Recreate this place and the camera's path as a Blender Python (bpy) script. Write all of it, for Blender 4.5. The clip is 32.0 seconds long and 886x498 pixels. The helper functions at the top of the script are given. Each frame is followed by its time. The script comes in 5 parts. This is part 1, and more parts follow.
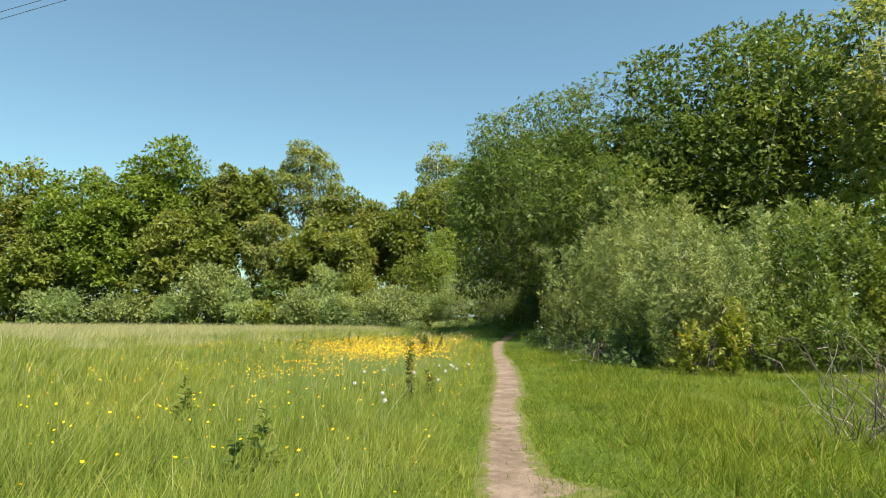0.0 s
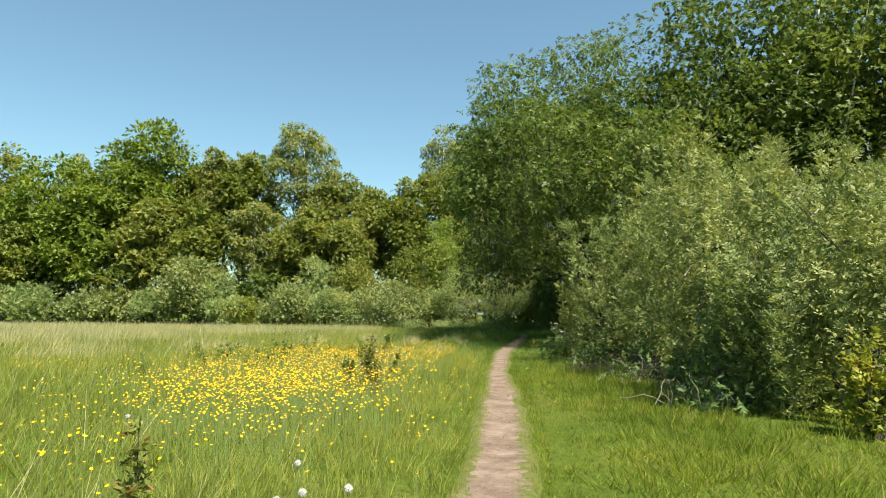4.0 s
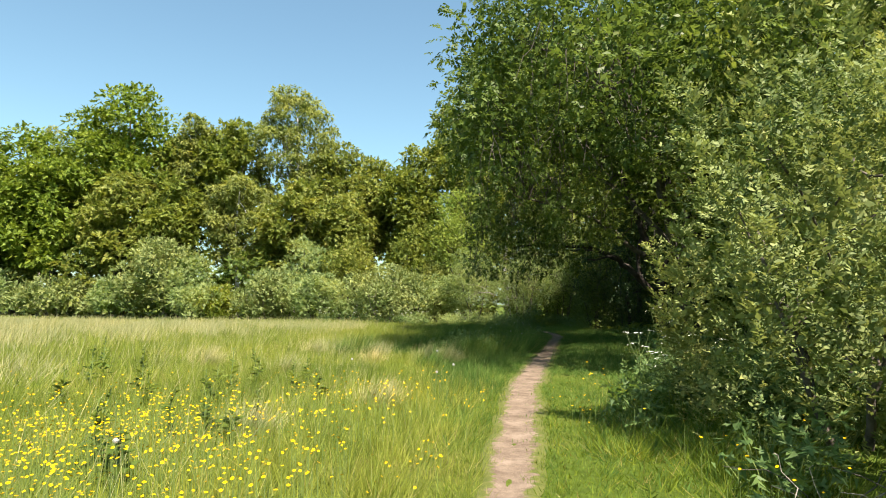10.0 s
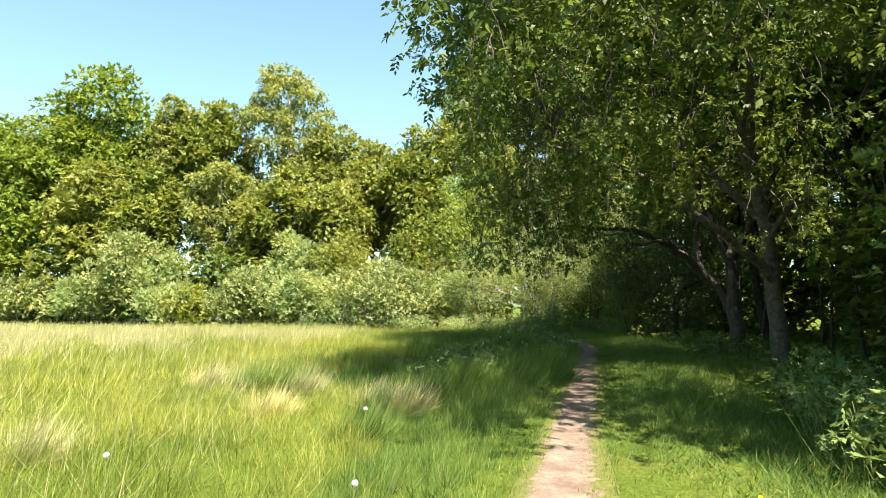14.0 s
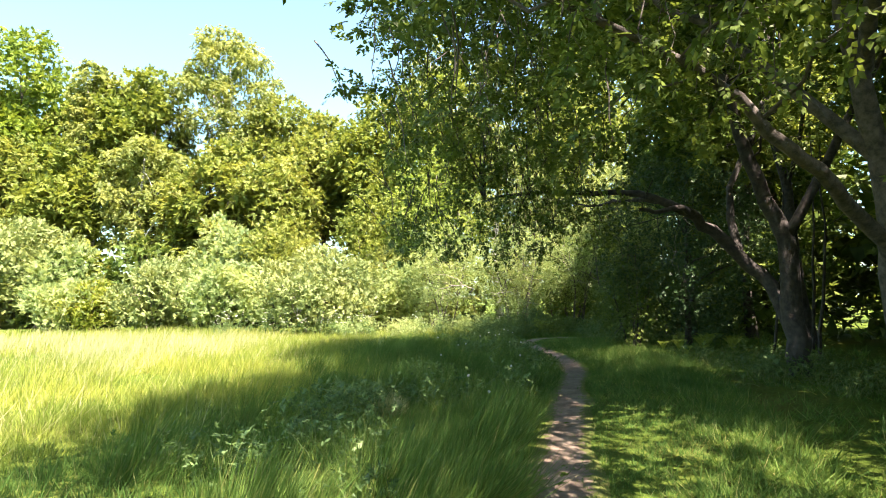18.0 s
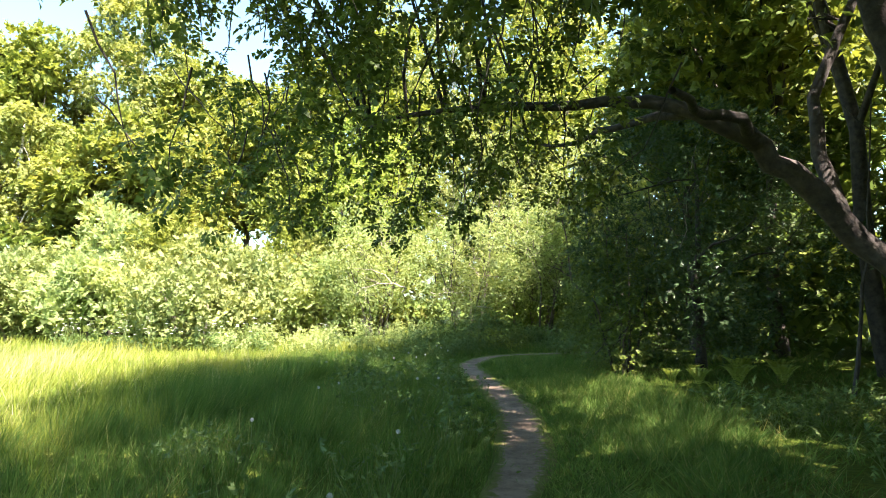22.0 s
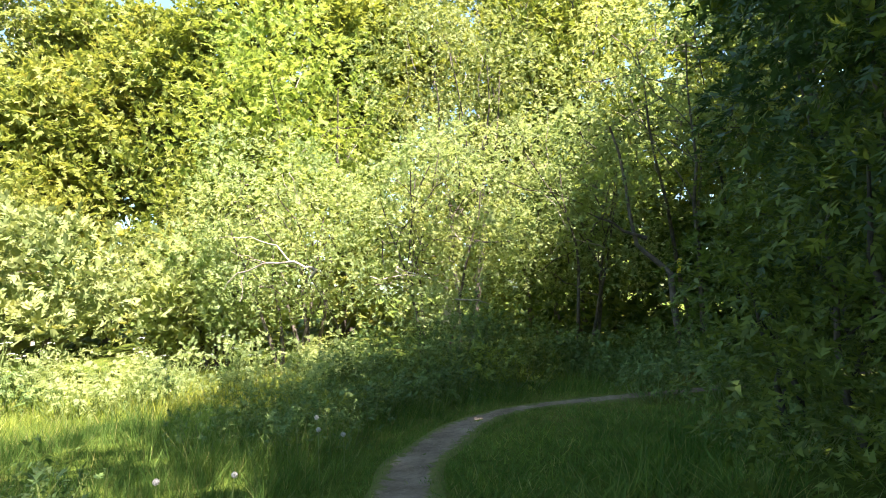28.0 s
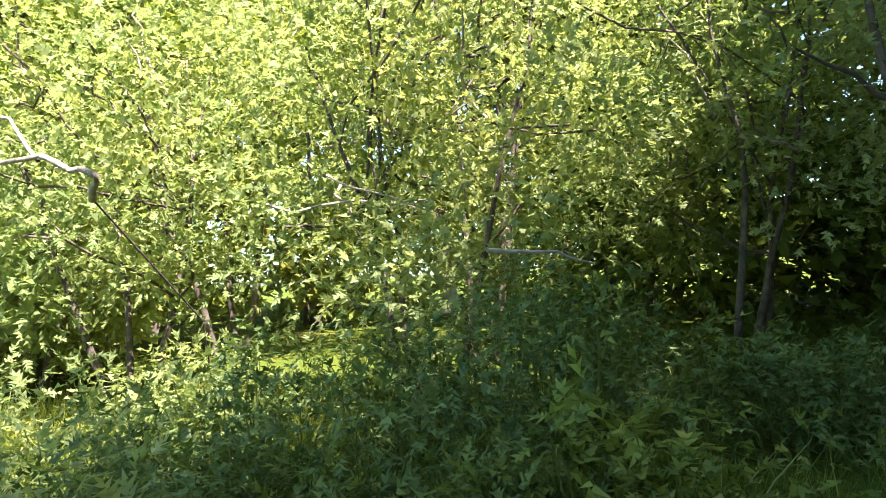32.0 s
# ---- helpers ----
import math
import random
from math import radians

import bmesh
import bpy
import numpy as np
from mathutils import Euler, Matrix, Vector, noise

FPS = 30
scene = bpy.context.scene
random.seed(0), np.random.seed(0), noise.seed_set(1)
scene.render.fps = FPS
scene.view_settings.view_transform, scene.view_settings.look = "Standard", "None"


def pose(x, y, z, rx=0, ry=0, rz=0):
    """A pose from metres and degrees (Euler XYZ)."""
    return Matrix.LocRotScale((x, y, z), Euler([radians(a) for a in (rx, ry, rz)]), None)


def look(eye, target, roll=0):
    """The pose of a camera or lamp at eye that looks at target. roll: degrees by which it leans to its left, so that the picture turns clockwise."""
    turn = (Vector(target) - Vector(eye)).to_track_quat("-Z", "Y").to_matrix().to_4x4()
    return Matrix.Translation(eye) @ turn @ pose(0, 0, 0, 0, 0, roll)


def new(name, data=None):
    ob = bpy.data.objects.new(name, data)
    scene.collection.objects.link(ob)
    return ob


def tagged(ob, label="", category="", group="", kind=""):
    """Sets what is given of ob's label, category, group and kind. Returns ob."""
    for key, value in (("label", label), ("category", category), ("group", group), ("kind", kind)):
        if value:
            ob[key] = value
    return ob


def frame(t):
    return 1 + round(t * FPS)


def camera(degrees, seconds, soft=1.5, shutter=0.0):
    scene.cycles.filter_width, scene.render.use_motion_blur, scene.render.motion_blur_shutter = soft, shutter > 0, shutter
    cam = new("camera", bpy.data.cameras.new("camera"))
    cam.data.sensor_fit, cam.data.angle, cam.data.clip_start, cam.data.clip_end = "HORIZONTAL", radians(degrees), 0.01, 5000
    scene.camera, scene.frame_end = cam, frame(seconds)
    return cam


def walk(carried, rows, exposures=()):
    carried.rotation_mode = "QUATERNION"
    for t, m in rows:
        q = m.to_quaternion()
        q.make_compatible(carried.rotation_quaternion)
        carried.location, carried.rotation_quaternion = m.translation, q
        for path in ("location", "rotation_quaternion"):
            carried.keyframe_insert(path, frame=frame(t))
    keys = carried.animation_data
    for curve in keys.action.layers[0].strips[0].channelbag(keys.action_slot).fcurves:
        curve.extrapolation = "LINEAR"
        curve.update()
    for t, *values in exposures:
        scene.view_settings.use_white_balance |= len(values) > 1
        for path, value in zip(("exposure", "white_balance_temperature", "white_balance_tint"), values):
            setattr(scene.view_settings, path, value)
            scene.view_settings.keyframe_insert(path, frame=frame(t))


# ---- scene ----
cam = camera(69.0, 32.0, 1.0)
PATH = [
    (0, (0.048, -0.06, 1.167), (0.04, 1.929, 1.376), 0.3),
    (0.5, (0.164, 0.775, 1.24), (0.149, 2.764, 1.449), 0.3),
    (1, (0.306, 1.557, 1.239), (0.286, 3.546, 1.453), 0.3),
    (1.5, (0.376, 2.415, 1.293), (0.361, 4.403, 1.504), 0.3),
    (2, (0.454, 3.258, 1.262), (0.425, 5.247, 1.472), 0.4),
    (2.5, (0.576, 4.099, 1.278), (0.547, 6.088, 1.489), 0.3),
    (3, (0.614, 4.932, 1.243), (0.572, 6.919, 1.459), 0.3),
    (3.5, (0.754, 5.769, 1.241), (0.711, 7.758, 1.449), 0.4),
    (5.5, (1.107, 9.147, 1.335), (1.022, 11.136, 1.529), 0.4),
    (6, (1.194, 10.054, 1.361), (1.11, 12.043, 1.55), 0.5),
    (6.5, (1.224, 10.865, 1.341), (1.129, 12.854, 1.528), 0.5),
    (7, (1.34, 11.698, 1.347), (1.247, 13.688, 1.527), 0.5),
    (7.5, (1.366, 12.513, 1.397), (1.268, 14.503, 1.574), 0.4),
    (8, (1.468, 13.303, 1.375), (1.365, 15.292, 1.557), 0.5),
    (8.5, (1.517, 14.134, 1.453), (1.411, 16.123, 1.632), 0.5),
    (9, (1.552, 14.966, 1.43), (1.435, 16.955, 1.607), 0.5),
    (9.5, (1.604, 15.802, 1.408), (1.492, 17.792, 1.58), 0.4),
    (10, (1.624, 16.682, 1.383), (1.497, 18.671, 1.552), 0.4),
    (10.5, (1.712, 17.484, 1.357), (1.585, 19.473, 1.525), 0.4),
    (11, (1.713, 18.378, 1.394), (1.576, 20.367, 1.556), 0.4),
    (11.5, (1.798, 19.136, 1.371), (1.654, 21.124, 1.535), 0.4),
    (12, (1.754, 20.138, 1.385), (1.607, 22.126, 1.55), 0.4),
    (12.5, (1.796, 20.868, 1.404), (1.636, 22.854, 1.573), 0.3),
    (13, (1.845, 21.793, 1.442), (1.678, 23.779, 1.611), 0.3),
    (13.5, (1.895, 22.596, 1.425), (1.714, 24.58, 1.593), 0.2),
    (14, (1.982, 23.507, 1.423), (1.8, 25.492, 1.594), 0.1),
    (14.5, (1.986, 24.324, 1.396), (1.793, 26.307, 1.561), 0.1),
    (16.5, (2.485, 27.757, 1.557), (2.321, 29.745, 1.701), -0.3),
    (17, (2.648, 28.644, 1.581), (2.484, 30.633, 1.723), -0.4),
    (17.5, (2.811, 29.529, 1.599), (2.669, 31.519, 1.747), -0.5),
    (18, (2.904, 30.493, 1.594), (2.77, 32.483, 1.745), -0.5),
    (18.5, (3.065, 31.326, 1.553), (2.946, 33.316, 1.704), -0.5),
    (19, (3.17, 32.321, 1.56), (3.063, 34.312, 1.707), -0.5),
    (19.5, (3.318, 33.087, 1.529), (3.226, 35.079, 1.679), -0.6),
    (20, (3.434, 34.078, 1.587), (3.357, 36.071, 1.735), -0.7),
    (20.5, (3.558, 34.839, 1.556), (3.483, 36.832, 1.71), -0.5),
    (21, (3.723, 35.829, 1.612), (3.658, 37.822, 1.762), -0.6),
    (21.5, (3.821, 36.546, 1.619), (3.759, 38.539, 1.768), -0.5),
    (22, (4.089, 37.481, 1.629), (4.036, 39.475, 1.781), -0.5),
    (22.5, (4.222, 38.282, 1.56), (4.166, 40.275, 1.715), -0.6),
    (23, (4.449, 39.151, 1.555), (4.393, 41.144, 1.711), -0.8),
    (23.5, (4.525, 39.939, 1.537), (4.47, 41.933, 1.69), -0.8),
    (24, (4.603, 40.734, 1.535), (4.548, 42.729, 1.676), -1.0),
    (24.5, (4.693, 41.538, 1.591), (4.641, 43.532, 1.732), -1.0),
    (25, (4.76, 42.308, 1.579), (4.696, 44.303, 1.715), -1.0),
    (25.5, (4.84, 43.206, 1.616), (4.786, 45.201, 1.744), -1.4),
    (27.5, (4.901, 46.934, 1.448), (4.826, 48.928, 1.582), -3.2),
    (28, (4.891, 47.776, 1.483), (4.804, 49.769, 1.616), -3.1),
    (28.5, (4.884, 48.577, 1.451), (4.782, 50.57, 1.581), -2.9),
    (29, (4.816, 49.469, 1.464), (4.711, 51.462, 1.588), -2.9),
    (29.5, (4.689, 50.278, 1.349), (4.569, 52.27, 1.473), -2.9),
    (30, (4.561, 51.179, 1.34), (4.43, 53.171, 1.445), -3.0),
    (30.5, (4.425, 52.046, 1.289), (4.28, 54.038, 1.394), -2.9),
    (30.8, (4.414, 52.506, 1.28), (4.27, 54.498, 1.38), -2.9),
    (31, (4.417, 52.882, 1.269), (4.278, 54.875, 1.366), -3.0),
    (31.5, (4.405, 53.783, 1.289), (4.287, 55.777, 1.387), -3.5),
    (32, (4.505, 54.511, 1.254), (4.427, 56.508, 1.331), -3.5),
]
EXPOSURES = [(0, 1.28, 6950, 16), (6, 1.4, 7050, 17), (11, 1.72, 7150, 20), (14.5, 2.28, 7100, 23), (17, 2.66, 7050, 26), (21, 3.02, 6900, 28), (24.5, 3.06, 6900, 28), (28, 2.82, 6850, 30), (32, 2.82, 6850, 29)]
walk(cam, [(t, look(eye, target, roll)) for t, eye, target, roll in PATH], EXPOSURES)

# ---- light ----
SHINE = Vector((-0.33, 0.50, -1.0)).normalized()      # the way the sunlight travels
world = bpy.data.worlds.new("sky")
scene.world = world
world.use_nodes = True
wn = world.node_tree.nodes
sky = wn.new("ShaderNodeTexSky")
sky.sky_type = "NISHITA"
sky.sun_disc = False
sky.sun_elevation = math.asin(-SHINE.z)
sky.sun_rotation = math.atan2(-SHINE.x, -SHINE.y)
sky.air_density, sky.dust_density, sky.ozone_density = 1.0, 1.1, 0.8
wn["Background"].inputs["Strength"].default_value = 0.073
air = wn.new("ShaderNodeMix")
air.data_type, air.blend_type = "RGBA", "MULTIPLY"
air.inputs["Factor"].default_value = 1.0
air.inputs["B"].default_value = (0.8, 1.11, 1.03, 1)
world.node_tree.links.new(sky.outputs[0], air.inputs["A"])
world.node_tree.links.new(air.outputs["Result"], wn["Background"].inputs["Color"])
sun_data = bpy.data.lights.new("sun", "SUN")
sun_data.energy, sun_data.angle, sun_data.color = 5.0, radians(0.55), (1.0, 0.95, 0.87)
sun = new("sun", sun_data)
sun.rotation_mode = "QUATERNION"
sun.rotation_quaternion = SHINE.to_track_quat("-Z", "Y")

# ---- materials ----
RNG = np.random.default_rng(7)


def shader(name):
    m = bpy.data.materials.new(name)
    m.use_nodes = True
    nt = m.node_tree
    return m, nt, nt.nodes, nt.links, nt.nodes["Principled BSDF"]


def ramp(nt, source, stops):
    """A colour ramp over a value; stops: (place, colour)."""
    r = nt.nodes.new("ShaderNodeValToRGB")
    e = r.color_ramp.elements
    while len(e) < len(stops):
        e.new(0.5)
    for el, (p, c) in zip(e, stops):
        el.position, el.color = p, (*c, 1)
    nt.links.new(source, r.inputs[0])
    return r.outputs[0]


def noise_node(nt, scale, detail=3.0, rough=0.55):
    geo = nt.nodes.new("ShaderNodeNewGeometry")
    n = nt.nodes.new("ShaderNodeTexNoise")
    n.inputs["Scale"].default_value, n.inputs["Detail"].default_value, n.inputs["Roughness"].default_value = scale, detail, rough
    nt.links.new(geo.outputs["Position"], n.inputs["Vector"])
    return n.outputs["Fac"]


def mix_colour(nt, fac, a, b, mode="MIX"):
    m = nt.nodes.new("ShaderNodeMix")
    m.data_type, m.blend_type = "RGBA", mode
    for sock, v in ((m.inputs["Factor"], fac), (m.inputs["A"], a), (m.inputs["B"], b)):
        if isinstance(v, (int, float)):
            sock.default_value = v
        elif isinstance(v, tuple):
            sock.default_value = (*v, 1)
        else:
            nt.links.new(v, sock)
    return m.outputs["Result"]


def leaf_material(name, dark, mid, light, through_light=0.4, rough=0.5, patch=0.5, odd=None, sheen=0.2, tufty=0.0, cells=0.0):
    """Leaves: colour by leaf, drifting by patches of the crown, with light coming through the blade."""
    m, nt, nodes, links, bsdf = shader(name)
    geo = nodes.new("ShaderNodeNewGeometry")
    stops = [(0.0, dark), (0.45, mid), (0.9, light)]
    if odd:
        stops = [(0.0, dark), (0.45, mid), (0.85, light), (0.97, odd)]
    by_leaf = ramp(nt, geo.outputs["Random Per Island"], stops)
    drift = ramp(nt, noise_node(nt, patch, 3), [(0.3, (0.66, 0.76, 0.7)), (0.5, (1.0, 1.0, 1.0)), (0.7, (1.28, 1.14, 1.0))])
    close = ramp(nt, noise_node(nt, patch * 6, 2), [(0.3, (0.78, 0.82, 0.8)), (0.7, (1.18, 1.14, 1.1))])
    colour = mix_colour(nt, 1.0, mix_colour(nt, 1.0, by_leaf, drift, "MULTIPLY"), close, "MULTIPLY")
    if tufty:                                      # tufts of their own tone, some bluish, some yellowed; on crowns also shade between clumps
        tone = ramp(nt, noise_node(nt, tufty, 2, 0.6), [(0.3, (0.76, 0.84, 0.8)), (0.5, (1.0, 1.0, 1.0)), (0.7, (1.3, 1.2, 1.15))])
        colour = mix_colour(nt, 1.0, colour, tone, "MULTIPLY")
    if cells:                                      # sprays made of many leaflets, each with its tone and tilt
        vor = nodes.new("ShaderNodeTexVoronoi")
        vor.inputs["Scale"].default_value = cells
        links.new(geo.outputs["Position"], vor.inputs["Vector"])
        parts = nodes.new("ShaderNodeSeparateColor")
        links.new(vor.outputs["Color"], parts.inputs[0])
        colour = mix_colour(nt, 1.0, colour, ramp(nt, parts.outputs[0], [(0.0, (0.78, 0.82, 0.78)), (0.5, (1.0, 1.0, 1.0)), (1.0, (1.25, 1.2, 1.15))]), "MULTIPLY")
        tilt = nodes.new("ShaderNodeVectorMath")
        tilt.operation = "SUBTRACT"
        links.new(vor.outputs["Color"], tilt.inputs[0])
        tilt.inputs[1].default_value = (0.5, 0.5, 0.5)
        lean = nodes.new("ShaderNodeVectorMath")
        lean.operation = "MULTIPLY_ADD"
        links.new(tilt.outputs[0], lean.inputs[0])
        lean.inputs[1].default_value = (0.6, 0.6, 0.6)
        links.new(geo.outputs["Normal"], lean.inputs[2])
        even = nodes.new("ShaderNodeVectorMath")
        even.operation = "NORMALIZE"
        links.new(lean.outputs[0], even.inputs[0])
        links.new(even.outputs[0], bsdf.inputs["Normal"])
    links.new(colour, bsdf.inputs["Base Color"])
    bsdf.inputs["Roughness"].default_value = rough
    bsdf.inputs["Specular IOR Level"].default_value = sheen
    tr = nodes.new("ShaderNodeBsdfTranslucent")
    warm = mix_colour(nt, 1.0, colour, (1.18, 1.13, 0.78), "MULTIPLY")
    links.new(warm, tr.inputs["Color"])
    ms = nodes.new("ShaderNodeMixShader")
    ms.inputs[0].default_value = through_light
    links.new(bsdf.outputs[0], ms.inputs[1])
    links.new(tr.outputs[0], ms.inputs[2])
    links.new(ms.outputs[0], nodes["Material Output"].inputs["Surface"])
    return m


def bark_material(name, dark, light, scale=9.0, bands=None):
    m, nt, nodes, links, bsdf = shader(name)
    f = noise_node(nt, scale, 6, 0.65)
    colour = ramp(nt, f, [(0.35, dark), (0.65, light)])
    if bands:
        tex = nodes.new("ShaderNodeTexCoord")
        mp = nodes.new("ShaderNodeMapping")
        mp.inputs["Scale"].default_value = (1.5, 1.5, 9.0)
        links.new(tex.outputs["Object"], mp.inputs["Vector"])
        n2 = nodes.new("ShaderNodeTexNoise")
        n2.inputs["Scale"].default_value, n2.inputs["Detail"].default_value = 1.6, 4
        links.new(mp.outputs[0], n2.inputs["Vector"])
        colour = mix_colour(nt, ramp(nt, n2.outputs["Fac"], [(0.55, (0, 0, 0)), (0.63, (1, 1, 1))]), colour, bands)
    links.new(colour, bsdf.inputs["Base Color"])
    bsdf.inputs["Roughness"].default_value = 0.9
    bump = nodes.new("ShaderNodeBump")
    bump.inputs["Strength"].default_value, bump.inputs["Distance"].default_value = 0.8, 0.03
    links.new(f, bump.inputs["Height"])
    links.new(bump.outputs[0], bsdf.inputs["Normal"])
    return m


def plain_material(name, a, b, scale=20.0, rough=0.7):
    m, nt, nodes, links, bsdf = shader(name)
    links.new(ramp(nt, noise_node(nt, scale, 4), [(0.3, a), (0.7, b)]), bsdf.inputs["Base Color"])
    bsdf.inputs["Roughness"].default_value = rough
    return m


LEAF_OAK = leaf_material("oak_leaf", (0.12, 0.158, 0.03), (0.158, 0.206, 0.038), (0.2, 0.25, 0.05), 0.42, cells=8.0)
LEAF_SYCAMORE = leaf_material("sycamore_leaf", (0.112, 0.17, 0.022), (0.143, 0.21, 0.028), (0.182, 0.26, 0.038), cells=8.0)
LEAF_BIRCH = leaf_material("birch_leaf", (0.163, 0.206, 0.056), (0.213, 0.256, 0.075), (0.269, 0.312, 0.101), 0.52, cells=8.0)
LEAF_ALDER = leaf_material("alder_leaf", (0.145, 0.186, 0.038), (0.19, 0.234, 0.05), (0.235, 0.28, 0.066), 0.45, odd=(0.22, 0.22, 0.06), cells=8.0)
LEAF_SALLOW = leaf_material("sallow_leaf", (0.165, 0.215, 0.072), (0.198, 0.25, 0.088), (0.24, 0.292, 0.11), 0.35, 0.6, tufty=2.6)
LEAF_WILLOW = leaf_material("willow_leaf", (0.078, 0.124, 0.024), (0.108, 0.162, 0.032), (0.15, 0.21, 0.045), 0.4, 0.45, tufty=2.0)
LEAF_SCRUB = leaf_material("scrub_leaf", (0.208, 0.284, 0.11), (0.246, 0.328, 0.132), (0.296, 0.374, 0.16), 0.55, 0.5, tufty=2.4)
# dark leaf of the near wood; part of its shade is in this colour
LEAF_SHADE = leaf_material("shaded_crown_leaf", (0.056, 0.095, 0.021), (0.086, 0.136, 0.03), (0.126, 0.188, 0.042), 0.42, 0.45, sheen=0.2, tufty=1.6)
LEAF_HAZEL = leaf_material("hazel_leaf", (0.14, 0.185, 0.024), (0.19, 0.24, 0.032), (0.25, 0.3, 0.044), 0.45, odd=(0.25, 0.2, 0.06))
LEAF_HOLLY = leaf_material("holly_leaf", (0.03, 0.064, 0.022), (0.043, 0.09, 0.031), (0.062, 0.12, 0.042), 0.3, 0.45, sheen=0.3)
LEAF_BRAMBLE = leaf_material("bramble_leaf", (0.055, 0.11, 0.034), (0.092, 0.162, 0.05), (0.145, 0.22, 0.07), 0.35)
LEAF_RUSSET = leaf_material("russet_leaf", (0.12, 0.16, 0.035), (0.17, 0.205, 0.048), (0.225, 0.245, 0.065), 0.4, odd=(0.27, 0.13, 0.06))
LEAF_LIGHT = leaf_material("fresh_leaf", (0.168, 0.242, 0.046), (0.210, 0.290, 0.056), (0.264, 0.344, 0.080), 0.5)
GRASS = leaf_material("meadow_grass_blade", (0.145, 0.195, 0.032), (0.196, 0.252, 0.044), (0.256, 0.31, 0.063), 0.42, 0.6, 0.3, (0.36, 0.35, 0.14), 0.08, 4.0)
GRASS_SHORT = leaf_material("short_grass_blade", (0.088, 0.137, 0.015), (0.132, 0.192, 0.021), (0.19, 0.25, 0.035), 0.42, 0.6, 0.45, (0.28, 0.25, 0.08), 0.08, 5.0)
GRASS_DRY = leaf_material("dry_grass_blade", (0.27, 0.28, 0.12), (0.37, 0.37, 0.18), (0.48, 0.47, 0.27), 0.4, 0.7, 0.5)
# greener grass by the wood, darkened so its colour carries the shade
GRASS_SHADE = leaf_material("shade_grass_blade", (0.058, 0.125, 0.028), (0.085, 0.168, 0.038), (0.13, 0.22, 0.05), 0.42, 0.6, 0.4, (0.24, 0.26, 0.1), 0.08, 4.0)
BARK = bark_material("grey_bark", (0.035, 0.03, 0.023), (0.12, 0.102, 0.078))
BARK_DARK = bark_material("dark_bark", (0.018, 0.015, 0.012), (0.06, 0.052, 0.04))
BARK_BIRCH = bark_material("birch_bark", (0.4, 0.38, 0.33), (0.68, 0.65, 0.6), 5.0, (0.05, 0.045, 0.04))
BARK_PALE = bark_material("dead_wood", (0.2, 0.17, 0.13), (0.4, 0.36, 0.3), 14.0)
YELLOW = plain_material("buttercup_petal", (0.64, 0.36, 0.003), (0.74, 0.45, 0.005), 30, 0.6)
YELLOW.node_tree.nodes["Principled BSDF"].inputs["Specular IOR Level"].default_value = 0.1
WHITE = plain_material("white_petal", (0.6, 0.62, 0.52), (0.78, 0.79, 0.7), 30, 0.7)
FLUFF = plain_material("seed_fluff", (0.34, 0.34, 0.31), (0.5, 0.5, 0.46), 60, 0.9)
STEM = plain_material("green_stem", (0.09, 0.15, 0.03), (0.15, 0.2, 0.05), 25, 0.6)


def ground_material():
    m, nt, nodes, links, bsdf = shader("meadow_soil")
    big = noise_node(nt, 0.35, 4)
    fine = noise_node(nt, 14.0, 5, 0.7)
    g = ramp(nt, big, [(0.3, (0.05, 0.085, 0.014)), (0.5, (0.07, 0.11, 0.018)), (0.72, (0.11, 0.12, 0.03))])
    f = ramp(nt, fine, [(0.3, (0.55, 0.55, 0.5)), (0.7, (1.3, 1.25, 1.1))])
    links.new(mix_colour(nt, 1.0, g, f, "MULTIPLY"), bsdf.inputs["Base Color"])
    bsdf.inputs["Roughness"].default_value = 1.0
    bsdf.inputs["Specular IOR Level"].default_value = 0.05
    bump = nodes.new("ShaderNodeBump")
    bump.inputs["Strength"].default_value, bump.inputs["Distance"].default_value = 1.0, 0.05
    links.new(fine, bump.inputs["Height"])
    links.new(bump.outputs[0], bsdf.inputs["Normal"])
    return m


